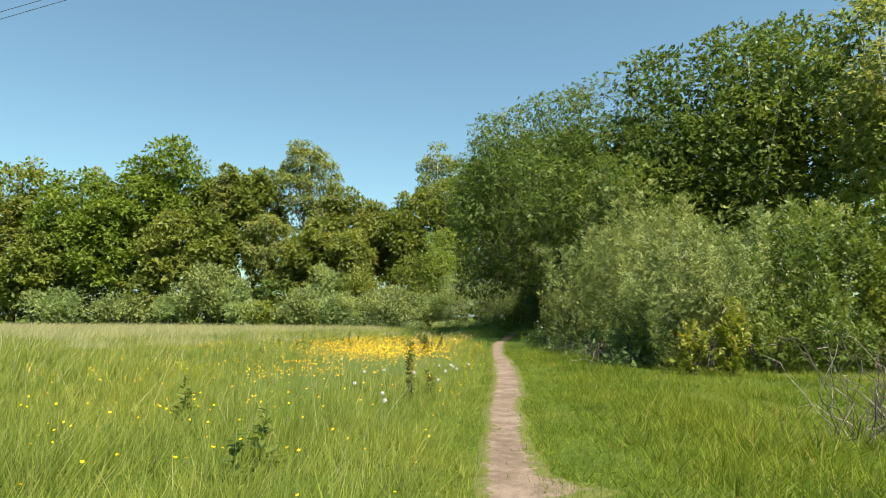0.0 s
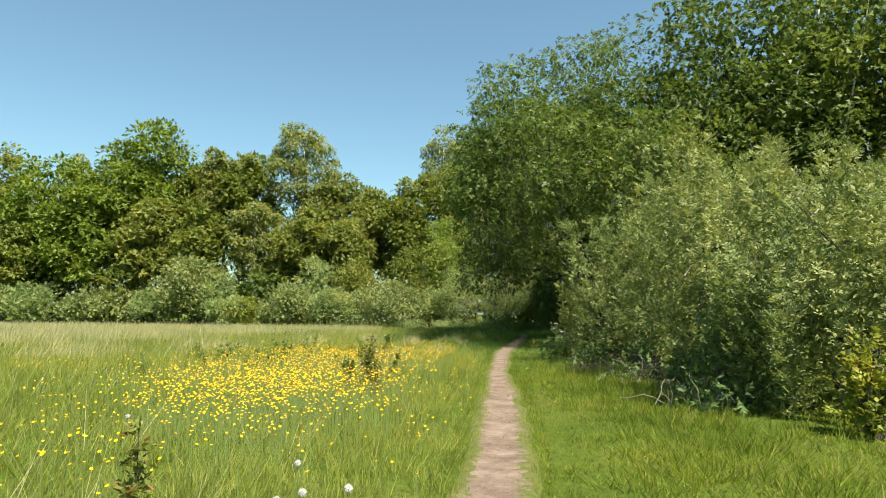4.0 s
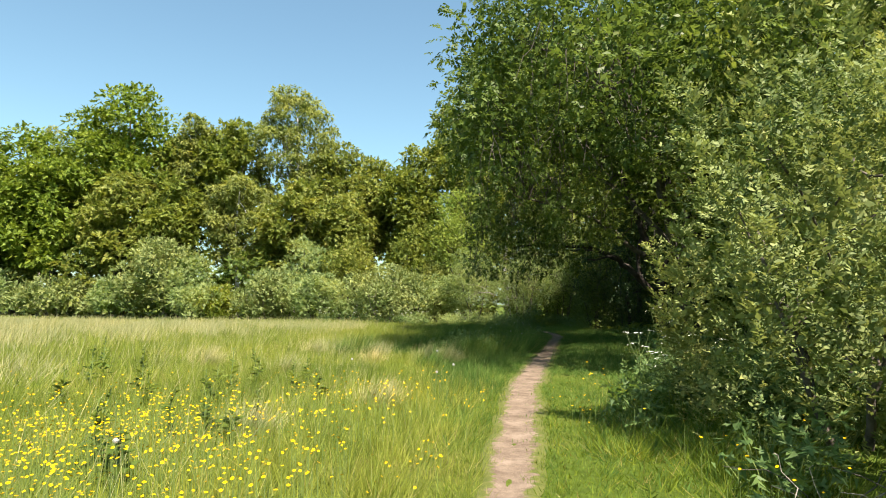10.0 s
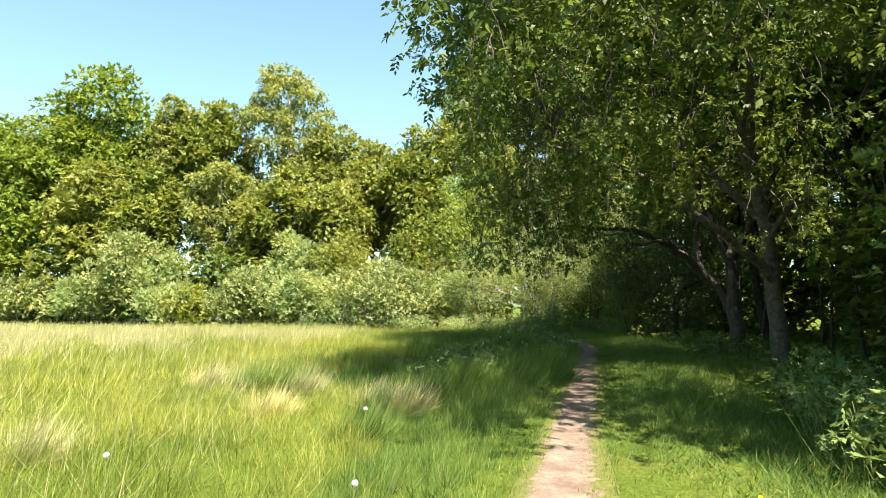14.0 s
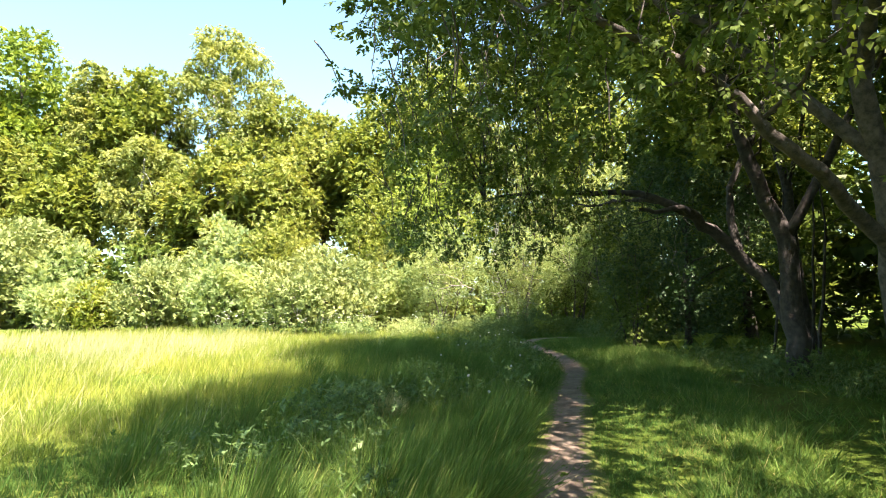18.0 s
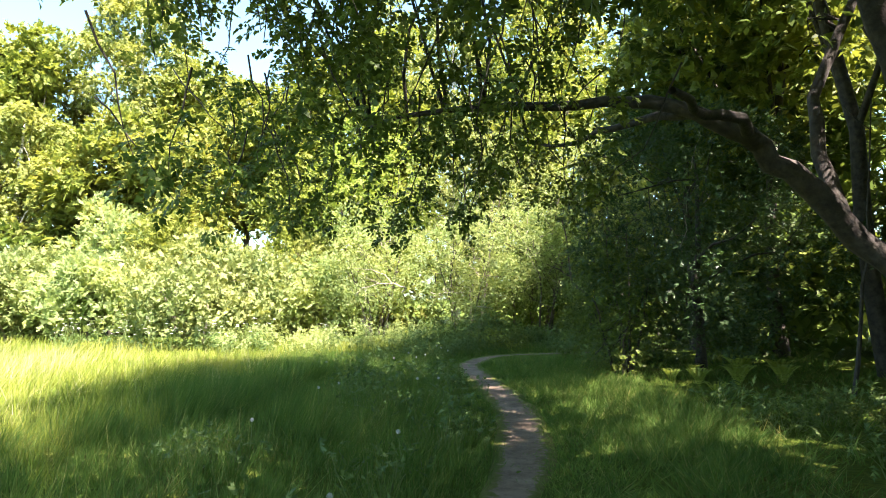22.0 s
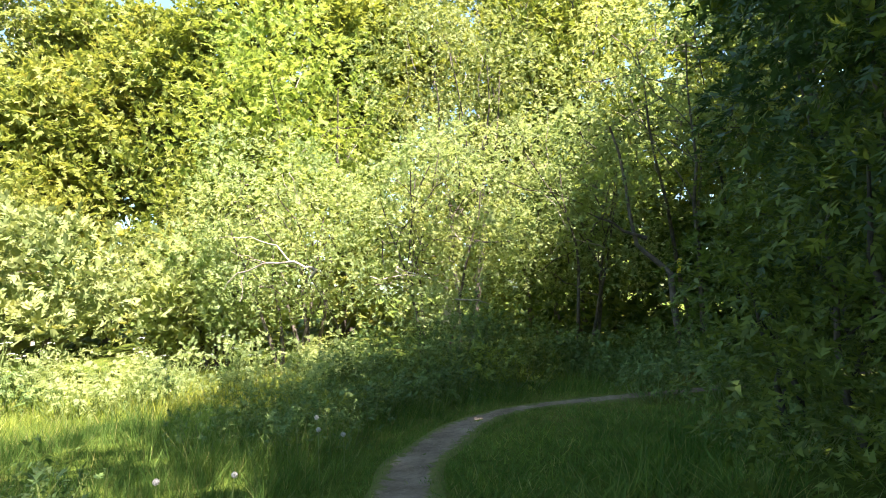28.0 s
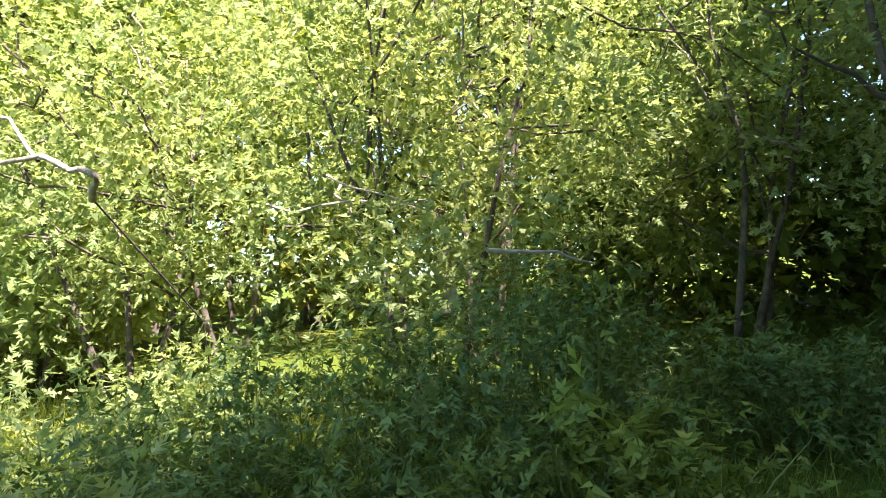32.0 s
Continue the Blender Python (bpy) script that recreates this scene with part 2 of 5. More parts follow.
def path_material():
    m, nt, nodes, links, bsdf = shader("trodden_earth")
    big, fine, grit = noise_node(nt, 2.6, 5), noise_node(nt, 13.0, 6, 0.75), noise_node(nt, 140.0, 3, 0.6)
    c = ramp(nt, big, [(0.3, (0.106, 0.08, 0.056)), (0.5, (0.156, 0.12, 0.087)), (0.7, (0.222, 0.176, 0.132))])
    f = ramp(nt, fine, [(0.32, (0.72, 0.71, 0.69)), (0.5, (0.98, 0.98, 0.98)), (0.68, (1.2, 1.2, 1.2))])
    c2 = mix_colour(nt, 1.0, c, f, "MULTIPLY")
    c3 = mix_colour(nt, ramp(nt, grit, [(0.64, (0, 0, 0)), (0.7, (0.5, 0.5, 0.5))]), c2, (0.42, 0.37, 0.3))
    rim = nodes.new("ShaderNodeAttribute")          # the trodden strip frays out into thin grass
    rim.attribute_name = "rim"
    fray = nodes.new("ShaderNodeMath")
    fray.operation = "MULTIPLY_ADD"
    links.new(noise_node(nt, 9.0, 5, 0.7), fray.inputs[0])
    fray.inputs[1].default_value = 1.5
    links.new(rim.outputs["Fac"], fray.inputs[2])
    half = nodes.new("ShaderNodeMath")
    half.operation = "MULTIPLY"
    links.new(fray.outputs[0], half.inputs[0])
    half.inputs[1].default_value = 0.5
    thin = ramp(nt, fine, [(0.35, (0.06, 0.085, 0.016)), (0.65, (0.115, 0.12, 0.036))])
    c3 = mix_colour(nt, ramp(nt, half.outputs[0], [(0.0, (0, 0, 0)), (0.64, (0, 0, 0)), (0.72, (1, 1, 1))]), c3, thin)
    links.new(c3, bsdf.inputs["Base Color"])
    bsdf.inputs["Roughness"].default_value = 0.95
    bump = nodes.new("ShaderNodeBump")
    bump.inputs["Strength"].default_value, bump.inputs["Distance"].default_value = 0.8, 0.025
    bsdf.inputs["Specular IOR Level"].default_value = 0.1
    links.new(fine, bump.inputs["Height"])
    links.new(bump.outputs[0], bsdf.inputs["Normal"])
    return m


SOIL, EARTH = ground_material(), path_material()

# ---- building tools ----


def mesh_from(name, verts, faces, mats, smooth=False, index=None):
    """A mesh from arrays: vertices (n, 3) and faces of equal size (m, k)."""
    me = bpy.data.meshes.new(name)
    n, (m, k) = len(verts), faces.shape
    me.vertices.add(n)
    me.vertices.foreach_set("co", np.ascontiguousarray(verts, dtype=np.float32).ravel())
    me.loops.add(m * k)
    me.loops.foreach_set("vertex_index", np.ascontiguousarray(faces, dtype=np.int32).ravel())
    me.polygons.add(m)
    me.polygons.foreach_set("loop_start", np.arange(0, m * k, k, dtype=np.int32))
    if index is not None:
        me.polygons.foreach_set("material_index", np.ascontiguousarray(index, dtype=np.int32))
    if smooth:
        me.polygons.foreach_set("use_smooth", np.ones(m, dtype=bool))
    for mat in mats:
        me.materials.append(mat)
    me.update(calc_edges=True)
    return me


def part(name, me, parent, label=""):
    ob = new(name, me)
    ob.parent = parent
    if label:
        tagged(ob, label)
    return ob


def thing(name, x, y, z, label, category, group="", kind=""):
    e = new(name)
    e.empty_display_size = 0.2
    e.location = (x, y, z)
    return tagged(e, label, category, group, kind)


def unit(v):
    return v / np.maximum(np.linalg.norm(v, axis=1, keepdims=True), 1e-9)


def blades(base, along, facing, length, width, bend, corners=4):
    """Pointed blades, four corners each: base, the way each goes, the way its flat looks, sizes, and how far the tip droops."""
    along = unit(along)
    side = unit(np.cross(along, facing))
    face = np.cross(side, along)
    L, W = length[:, None], width[:, None]
    if corners == 3:
        v = np.stack([base - side * W * 0.5, base + side * W * 0.5, base + along * L + face * (bend[:, None] * L * 0.12)], 1)
        return v.reshape(-1, 3)
    mid = base + along * L * 0.45 + face * (bend[:, None] * L * 0.25)
    v = np.stack([base, mid + side * W * 0.5, base + along * L - face * (bend[:, None] * L * 0.2), mid - side * W * 0.5], 1)
    return v.reshape(-1, 3)


def quads(n, corners=4):
    return np.arange(corners * n, dtype=np.int32).reshape(n, corners)


def tube(points, radii, sides=7, rng=RNG, rough=0.0):
    """A tapering tube along points: vertices and four-cornered faces."""
    p = np.asarray(points, float)
    d = unit(np.gradient(p, axis=0))
    ref = np.array([0.13, 0.31, 0.94]) if abs(d[0][2]) < 0.8 else np.array([0.93, 0.3, 0.1])
    a = unit(np.cross(d, ref))
    b = np.cross(d, a)
    ang = np.linspace(0, 2 * np.pi, sides, endpoint=False)
    r = np.asarray(radii)[:, None, None] * (1 + rough * rng.uniform(-1, 1, (len(p), sides, 1)))
    v = p[:, None] + r * (a[:, None] * np.cos(ang)[None, :, None] + b[:, None] * np.sin(ang)[None, :, None])
    i, j = np.meshgrid(np.arange(len(p) - 1), np.arange(sides), indexing="ij")
    k = (j + 1) % sides
    f = np.stack([i * sides + j, i * sides + k, (i + 1) * sides + k, (i + 1) * sides + j], -1).reshape(-1, 4)
    return v.reshape(-1, 3), f


def wander(a, b, n, amount, rng, sag=0.0):
    """A crooked line from a to b."""
    t = np.linspace(0, 1, n)[:, None]
    a, b = np.asarray(a, float), np.asarray(b, float)
    p = a + (b - a) * t
    off = np.cumsum(rng.normal(0, amount, (n, 3)), 0)
    off -= off[0] + (off[-1] - off[0]) * t
    p = p + off
    p[:, 2] += sag * np.sin(np.pi * t[:, 0])
    return p


def joined(pieces):
    vs, fs, at = [], [], 0
    for v, f in pieces:
        vs.append(v)
        fs.append(f + at)
        at += len(v)
    return np.concatenate(vs), np.concatenate(fs)


def sprigs(pos, axis, face, leaf, rng, k=7, slim=0.6, corners=4, droop=0.2, spread=0.95):
    """Twig ends, each with k leaves in two ranks and one at its tip."""
    n = len(pos)
    axis = unit(axis)
    side = unit(np.cross(face, axis))
    nrm = np.cross(axis, side)
    S = leaf * 0.28 * k * rng.uniform(0.75, 1.25, n)
    out = []
    for j in range(k):
        t = (j + 0.6) / k
        base = pos + axis * (S * t)[:, None]
        base[:, 2] -= droop * 0.5 * S * t * t
        across = 0.0 if j == k - 1 else (1 if j % 2 else -1) * spread * (1 - 0.35 * t)
        along = axis * (0.4 + 0.6 * t) + side * across + rng.normal(0, 0.2, (n, 3))
        L = leaf * (1.1 - 0.5 * abs(t - 0.4)) * rng.uniform(0.75, 1.25, n)
        v = blades(base, along, nrm + rng.normal(0, 0.32, (n, 3)), L, L * slim * rng.uniform(0.8, 1.2, n), rng.uniform(0.0, 0.6, n), corners)
        out.append(v.reshape(n, corners, 3))
    return np.concatenate(out).reshape(-1, 3)


def foliage(clumps, count, leaf, rng, flat=0.8, droop=0.35, slim=0.6, fill=14, fill_size=0.8, ragged=0.45, corners=4, k=7, shoots=False, cap=1.8):
    """Leafy twigs over clumps (x, y, z, r), and broader leaves inside. shoots: each clump is an upright leafy shoot."""
    c = np.asarray(clumps, float)
    w = c[:, 3] ** 2
    m = max(1, count // k)
    pick = rng.choice(len(c), m, p=w / w.sum())
    r = c[pick, 3]
    if shoots:
        ax = rng.normal(0, 0.16, (len(c), 3)) + (0, 0, 1)
        ax[:, :2] += 0.3 * c[:, :2] / max(1e-6, np.abs(c[:, :2]).max())
        ax = unit(ax)[pick]
        s = rng.random(m)
        round_ = unit(np.cross(ax, rng.normal(0, 1, (m, 3))))
        pos = c[pick, :3] + ax * (r * 2.8 * (s - 0.45))[:, None] + round_ * (r * 0.42 * np.sqrt(1.05 - s) * rng.random(m) ** 0.5)[:, None]
        v = sprigs(pos, ax * 0.75 + round_ * 0.75, ax * 0.6 + round_ * -0.4 + rng.normal(0, 0.25, (m, 3)) + (0, 0, 0.4), leaf, rng, k, slim, corners, 0.0)
    else:
        d = unit(rng.normal(0, 1, (m, 3)) + (0, 0, 0.75))
        rad = 1.0 - ragged * rng.random(m) ** 1.4
        pos = c[pick, :3] + d * (r * rad)[:, None] * (1, 1, flat)
        keep = np.ones(m, bool)
        for q in range(len(c)):                   # no small twigs deep inside another clump
            e = (pos - c[q, :3]) / (c[q, 3] * np.array((1, 1, flat)))
            keep &= ~((np.einsum("ij,ij->i", e, e) < 0.36) & (pick != q))
        pos, d = pos[keep], d[keep]
        n = len(pos)
        v = sprigs(pos, d * 0.8 + rng.normal(0, 0.5, (n, 3)) - (0, 0, droop), d * 0.55 + rng.normal(0, 0.25, (n, 3)) + (0, 0, 0.75), leaf, rng, k, slim, corners)
    m = int(len(c) * fill)
    pick = rng.integers(0, len(c), m)
    pos = c[pick, :3] + unit(rng.normal(0, 1, (m, 3))) * (c[pick, 3] * 0.5 * rng.random(m) ** 0.4)[:, None] * (1, 1, flat)
    L = np.minimum(c[pick, 3] * fill_size, leaf * cap) * rng.uniform(0.7, 1.2, m)
    al = unit(rng.normal(0, 1, (m, 3)))
    v2 = blades(pos - al * L[:, None] * 0.5, al, rng.normal(0, 1, (m, 3)), L, L * max(slim, 0.55), rng.uniform(0, 0.4, m), corners)
    return np.concatenate([v, v2])


def crown_clumps(centre, radii, n, size, rng, low=-0.9, boughs=11, fits=None):
    """Clumps over the outsides of the boughs that make up a crown, none deep inside another bough."""
    centre, radii = np.array(centre, float), np.array(radii, float)
    i = np.arange(boughs) + 0.5
    z = 1 - 1.75 * i / boughs
    a = i * 2.4 + rng.uniform(0, 6.28) + rng.normal(0, 0.25, boughs)
    flatr = np.sqrt(np.maximum(0, 1 - z * z))
    dirs = np.stack([np.cos(a) * flatr, np.sin(a) * flatr, z], 1)
    mids = centre + dirs * radii * rng.uniform(0.46, 0.62, (boughs, 1))
    rad = radii * rng.uniform(0.36, 0.52, (boughs, 1))
    rad[:, 2] = np.minimum(rad[:, 2], 1.35 * rad[:, 0])
    out, tries = [], 0
    while len(out) < n:
        tries += 1
        b = int(rng.integers(0, boughs))
        e = unit((rng.normal(0, 1, 3) + dirs[b] * 0.7 + (0, 0, 0.2))[None])[0]
        p = mids[b] + e * rad[b] * rng.uniform(0.8, 1.0)
        q = (p - mids) / rad
        inside = (np.einsum("ij,ij->i", q, q) < 0.5).sum() - (1 if ((p - mids[b]) / rad[b] @ ((p - mids[b]) / rad[b])) < 0.5 else 0)
        if tries < 60 * n and (inside or (p[2] - centre[2]) / radii[2] < low):
            continue
        c = (*p, size * rng.uniform(0.6, 1.35))
        if fits is None or fits(c):
            out.append(c)
    return out


def limb(t, bark, points, r0, r1, sides=6, rough=0.05):
    """One branch of a tree, as a part of its own."""
    v, f = tube(points, np.linspace(r0, r1, len(points)), sides, RNG, rough)
    return part("limb", mesh_from("limb", v, f, [bark], True), t)


def crown(t, v, mat, name="crown", corners=4):
    return part(name, mesh_from(name, v, quads(len(v) // corners, corners), [mat]), t)


def tree(name, label, x, y, h, crown_r, crown_from, mat, leaves, leaf, seed, bark=BARK, trunk_r=0.16, lean=(0, 0), group="", n_clumps=90, stems=1, category="tree", slim=0.6, droop=0.35, limbs=7, fill=14, fill_size=0.7, ragged=0.5, corners=4, boughs=11, shoots=False, k=7, twigs=0, clump=1.0, cap=1.8):
    """A tree: trunk or stems, limbs out to the clumps, and a crown of leaves. Built round its foot."""
    rng = np.random.default_rng(seed)
    t = thing(name, x, y, 0, label, category, group)
    mid = np.array((lean[0], lean[1], (h + crown_from) / 2))
    half = (h - crown_from) / 2
    size = clump * math.sqrt(4 * math.pi * (crown_r ** 2 + 2 * crown_r * half) / 3 / (n_clumps * 2.9))
    egg = (max(0.2, crown_r - size * 0.6), max(0.2, crown_r - size * 0.6), max(half - size * 0.6, 0.3))
    cl = crown_clumps(mid, egg, n_clumps, size, rng, -0.95, boughs)
    inner = [(*(mid + unit(rng.normal(0, 1, (1, 3)))[0] * egg * rng.random() * 0.6), size * 1.5) for _ in range(max(4, n_clumps // 2))]
    v = foliage(cl, leaves, leaf, rng, slim=slim, droop=droop, fill=fill, fill_size=fill_size, ragged=ragged, corners=corners, shoots=shoots, k=k, cap=cap)
    v2 = foliage(inner, leaves // 14, leaf * 1.3, rng, slim=slim, fill=fill, fill_size=0.8, corners=corners, cap=cap)
    crown(t, np.concatenate([v, v2]), mat, corners=corners)
    for s in range(stems):
        top = mid + (0, 0, half * 0.55)
        foot = np.zeros(3)
        if stems > 1:
            a = rng.uniform(0, 6.28)
            foot = np.array((math.cos(a), math.sin(a), 0)) * 0.25 * crown_r * rng.random()
            top = mid + np.array((math.cos(a) * crown_r * 0.5, math.sin(a) * crown_r * 0.5, half * 0.3))
        foot[2] = -0.15
        p = wander(foot, top, 9, 0.05 * h / 9 + 0.02, rng)
        r = trunk_r * (np.linspace(1, 0.22, 9)) / (1 if stems == 1 else 1.3)
        r[0] *= 1.3
        v, f = tube(p, r, 8, rng, 0.06)
        part("trunk", mesh_from("trunk", v, f, [bark], True), t)
    for i in range(limbs):
        c = cl[(i * 5) % len(cl)]
        at = rng.integers(3, 8)
        end = np.array(c[:3]) * 0.96 + p[at] * 0.04
        q = wander(p[at], end, 6, 0.06, rng, 0.06 * h * rng.uniform(-0.4, 0.8) / 3)
        limb(t, bark, q, r[at] * 0.55, 0.012, 5)
    for i in range(twigs):                        # bare and leafy twigs that show among the leaves
        a, b = np.array(cl[(i * 7) % len(cl)][:3]), np.array(cl[(i * 7 + 3) % len(cl)][:3])
        foot = a * 0.6 + mid * 0.4
        end = a + (b - a) * min(0.5, 1.2 / max(0.1, float(np.linalg.norm(b - a)))) + (0, 0, rng.uniform(-0.2, 0.5))
        limb(t, BARK_PALE if i % 3 == 0 else bark, wander(foot, end, 7, 0.06, rng), 0.016, 0.004, 4)
    return t


# ---- ground ----
WAY = np.array([(0.15, -8.0), (0.25, -1.0), (0.42, 3.0), (0.55, 5.5), (0.83, 8.6), (1.18, 12.0), (1.45, 15.1), (1.72, 20.7), (2.3, 28.0), (2.85, 31.7), (3.42, 35.5),
                (4.03, 40.0), (4.55, 43.2), (4.84, 45.6), (4.84, 47.5), (4.6, 49.9), (4.25, 52.2), (4.28, 53.6), (4.65, 55.0), (5.15, 55.75), (5.8, 56.12), (6.6, 56.35), (7.8, 56.6), (9.5, 57.1), (12.0, 57.9)])


def way_line(step=0.12):
    """The footpath's middle, every few centimetres, smoothed."""
    seg = np.concatenate([[0], np.cumsum(np.linalg.norm(np.diff(WAY, axis=0), axis=1))])
    s = np.arange(0, seg[-1], step)
    p = np.stack([np.interp(s, seg, WAY[:, 0]), np.interp(s, seg, WAY[:, 1])], 1)
    kern = np.hanning(13) / np.hanning(13).sum()
    pad = np.concatenate([np.repeat(p[:1], 6, 0), p, np.repeat(p[-1:], 6, 0)])
    return np.stack([np.convolve(pad[:, i], kern, "valid") for i in (0, 1)], 1)


LINE = way_line()


def from_path(x, y):
    """Signed distance from the footpath's middle: minus to its left."""
    x, y = np.asarray(x, float), np.asarray(y, float)
    out = np.full(x.shape, 1e9)
    sign = np.ones(x.shape)
    coarse = LINE[::4]
    d = np.gradient(coarse, axis=0)
    for i in range(0, len(x), 20000):
        sl = slice(i, i + 20000)
        dx, dy = x[sl, None] - coarse[None, :, 0], y[sl, None] - coarse[None, :, 1]
        q = dx * dx + dy * dy
        k = q.argmin(1)
        r = np.arange(len(k))
        out[sl] = np.sqrt(q[r, k])
        sign[sl] = np.sign(d[k, 0] * -dy[r, k] + d[k, 1] * dx[r, k])
    return out * np.where(sign == 0, 1, sign)


def waves(x, y, seed=0.0):
    """A smooth uneven field between about -1 and 1."""
    return (np.sin(x * 0.31 + 1.7 + seed) * np.cos(y * 0.27 - 0.6 + seed * 2) + 0.6 * np.sin(x * 0.83 - y * 0.55 + seed * 3) + 0.5 * np.cos(x * 1.9 + y * 1.4 + seed)) / 2.1


def rise(x, y, d):
    """The ground's height: level on the path, gently uneven beside it."""
    return 0.05 * waves(x, y, 2.0) * np.clip((np.abs(d) - 0.6) / 2.0, 0, 1)


def build_ground():
    xs = np.concatenate([[-900, -400, -200, -110], np.arange(-70, -10, 1.5), np.arange(-10, 16, 0.4), np.arange(16, 46, 1.5), [70, 120, 250, 500, 900]])
    ys = np.concatenate([[-900, -400, -150, -60, -25], np.arange(-10, 64, 0.4), np.arange(64, 100, 1.5), [130, 200, 400, 900]])
    gx, gy = np.meshgrid(xs, ys, indexing="ij")
    fx, fy = gx.ravel(), gy.ravel()
    d = from_path(fx, fy)
    z = rise(fx, fy, d) - 0.006
    i, j = np.meshgrid(np.arange(len(xs) - 1), np.arange(len(ys) - 1), indexing="ij")
    n = len(ys)
    f = np.stack([i * n + j, (i + 1) * n + j, (i + 1) * n + j + 1, i * n + j + 1], -1).reshape(-1, 4)
    g = new("ground", mesh_from("ground", np.stack([fx, fy, z], 1), f, [SOIL], True))
    tagged(g, "rough green meadow ground of soil and thatch", "ground", kind="structure")


def build_path():
    n = len(LINE)
    d = unit(np.gradient(LINE, axis=0))
    nrm = np.stack([d[:, 1], -d[:, 0]], 1)
    s = np.arange(n) * 0.12
    half = 0.3 + 0.03 * np.sin(s * 0.35) + 0.015 * np.sin(s * 1.7 + 1) + np.interp(LINE[:, 1], [0, 20, 30, 52, 54.5, 56.0, 56.8], [-0.02, 0.0, 0.03, 0.02, -0.03, -0.05, -0.1])
    soft = np.hanning(15) / np.hanning(15).sum()
    left = half + 0.1 * np.convolve(RNG.normal(0, 1, n), soft, "same")
    right = half + 0.03 + 0.12 * np.convolve(RNG.normal(0, 1, n), soft, "same")
    right += 0.42 * np.exp(-((LINE[:, 1] - 4.5) / 0.22) ** 2)
    cols = [-1.0, -0.8, -0.6, -0.3, 0, 0.3, 0.6, 0.8, 1.0]
    bumps = RNG.normal(0, 0.004, (n, len(cols)))
    v = np.zeros((n, len(cols), 3))
    for k, c in enumerate(cols):
        off = c * np.where(c < 0, left, right)
        v[:, k, :2] = LINE + nrm * off[:, None]
        v[:, k, 2] = 0.012 - 0.012 * (1 - abs(c)) + bumps[:, k] * (abs(c) < 0.9)
    v[:, 0, 2] = v[:, -1, 2] = -0.004
    m = len(cols)
    i, j = np.meshgrid(np.arange(n - 1), np.arange(m - 1), indexing="ij")
    f = np.stack([i * m + j, i * m + j + 1, (i + 1) * m + j + 1, (i + 1) * m + j], -1).reshape(-1, 4)
    me = mesh_from("footpath", v.reshape(-1, 3), f, [EARTH], True)
    wear = me.attributes.new("rim", "FLOAT", "POINT")
    wear.data.foreach_set("value", np.tile(np.abs(cols), n).astype(np.float32))
    p = new("footpath", me)
    tagged(p, "narrow trodden footpath of bare brown earth", "path", kind="structure")


def grass_patch(name, label, x, y, height, width, mat, rng, wind=(0.12, 0.05), spread=0.32, z=None, tuft=0.0, corners=3):
    d = from_path(x, y)
    zz = rise(x, y, d) if z is None else z
    n = len(x)
    base = np.stack([x, y, zz - 0.02], 1)
    along = np.stack([rng.normal(wind[0], spread, n), rng.normal(wind[1], spread, n), np.ones(n)], 1)
    a = rng.uniform(0, 6.28, n)
    facing = np.stack([np.cos(a), np.sin(a), np.zeros(n)], 1)
    if tuft:                                       # draw blades together into tufts that spread outwards
        m = max(1, n // 24)
        pick = rng.integers(0, m, n)
        off = rng.normal(0, tuft, (n, 2))
        base[:, 0], base[:, 1] = x[pick] + off[:, 0], y[pick] + off[:, 1]
        dd = from_path(base[:, 0], base[:, 1])
        base[:, 2] = rise(base[:, 0], base[:, 1], dd) - 0.02
        along[:, :2] += off / tuft * 0.28
        height = height[pick] * rng.uniform(0.45, 1.25, n)
        height = np.where(np.abs(dd) < 0.2, height * 0.12, np.minimum(height, 0.03 + 0.9 * (np.abs(dd) - 0.17)))
    v = blades(base, along, facing, height, width, rng.uniform(-0.6, 0.9, n), corners)
    # blades in the zone beside the wood get the shade-darkened grass colour
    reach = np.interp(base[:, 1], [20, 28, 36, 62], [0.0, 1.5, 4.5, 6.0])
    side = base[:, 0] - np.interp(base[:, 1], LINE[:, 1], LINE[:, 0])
    in_shade = (side > -reach * (1 + 0.3 * waves(base[:, 0] * 2, base[:, 1] * 2, 6.0))) & (base[:, 1] + 3 * waves(base[:, 0], base[:, 1], 8.0) > rng.uniform(22, 30, n)) & (mat is not GRASS_DRY)
    g = new(name, mesh_from(name, v, quads(n, corners), [mat, GRASS_SHADE], index=in_shade.astype(np.int32)))
    tagged(g, label, "grass", kind="stuff")
    return g


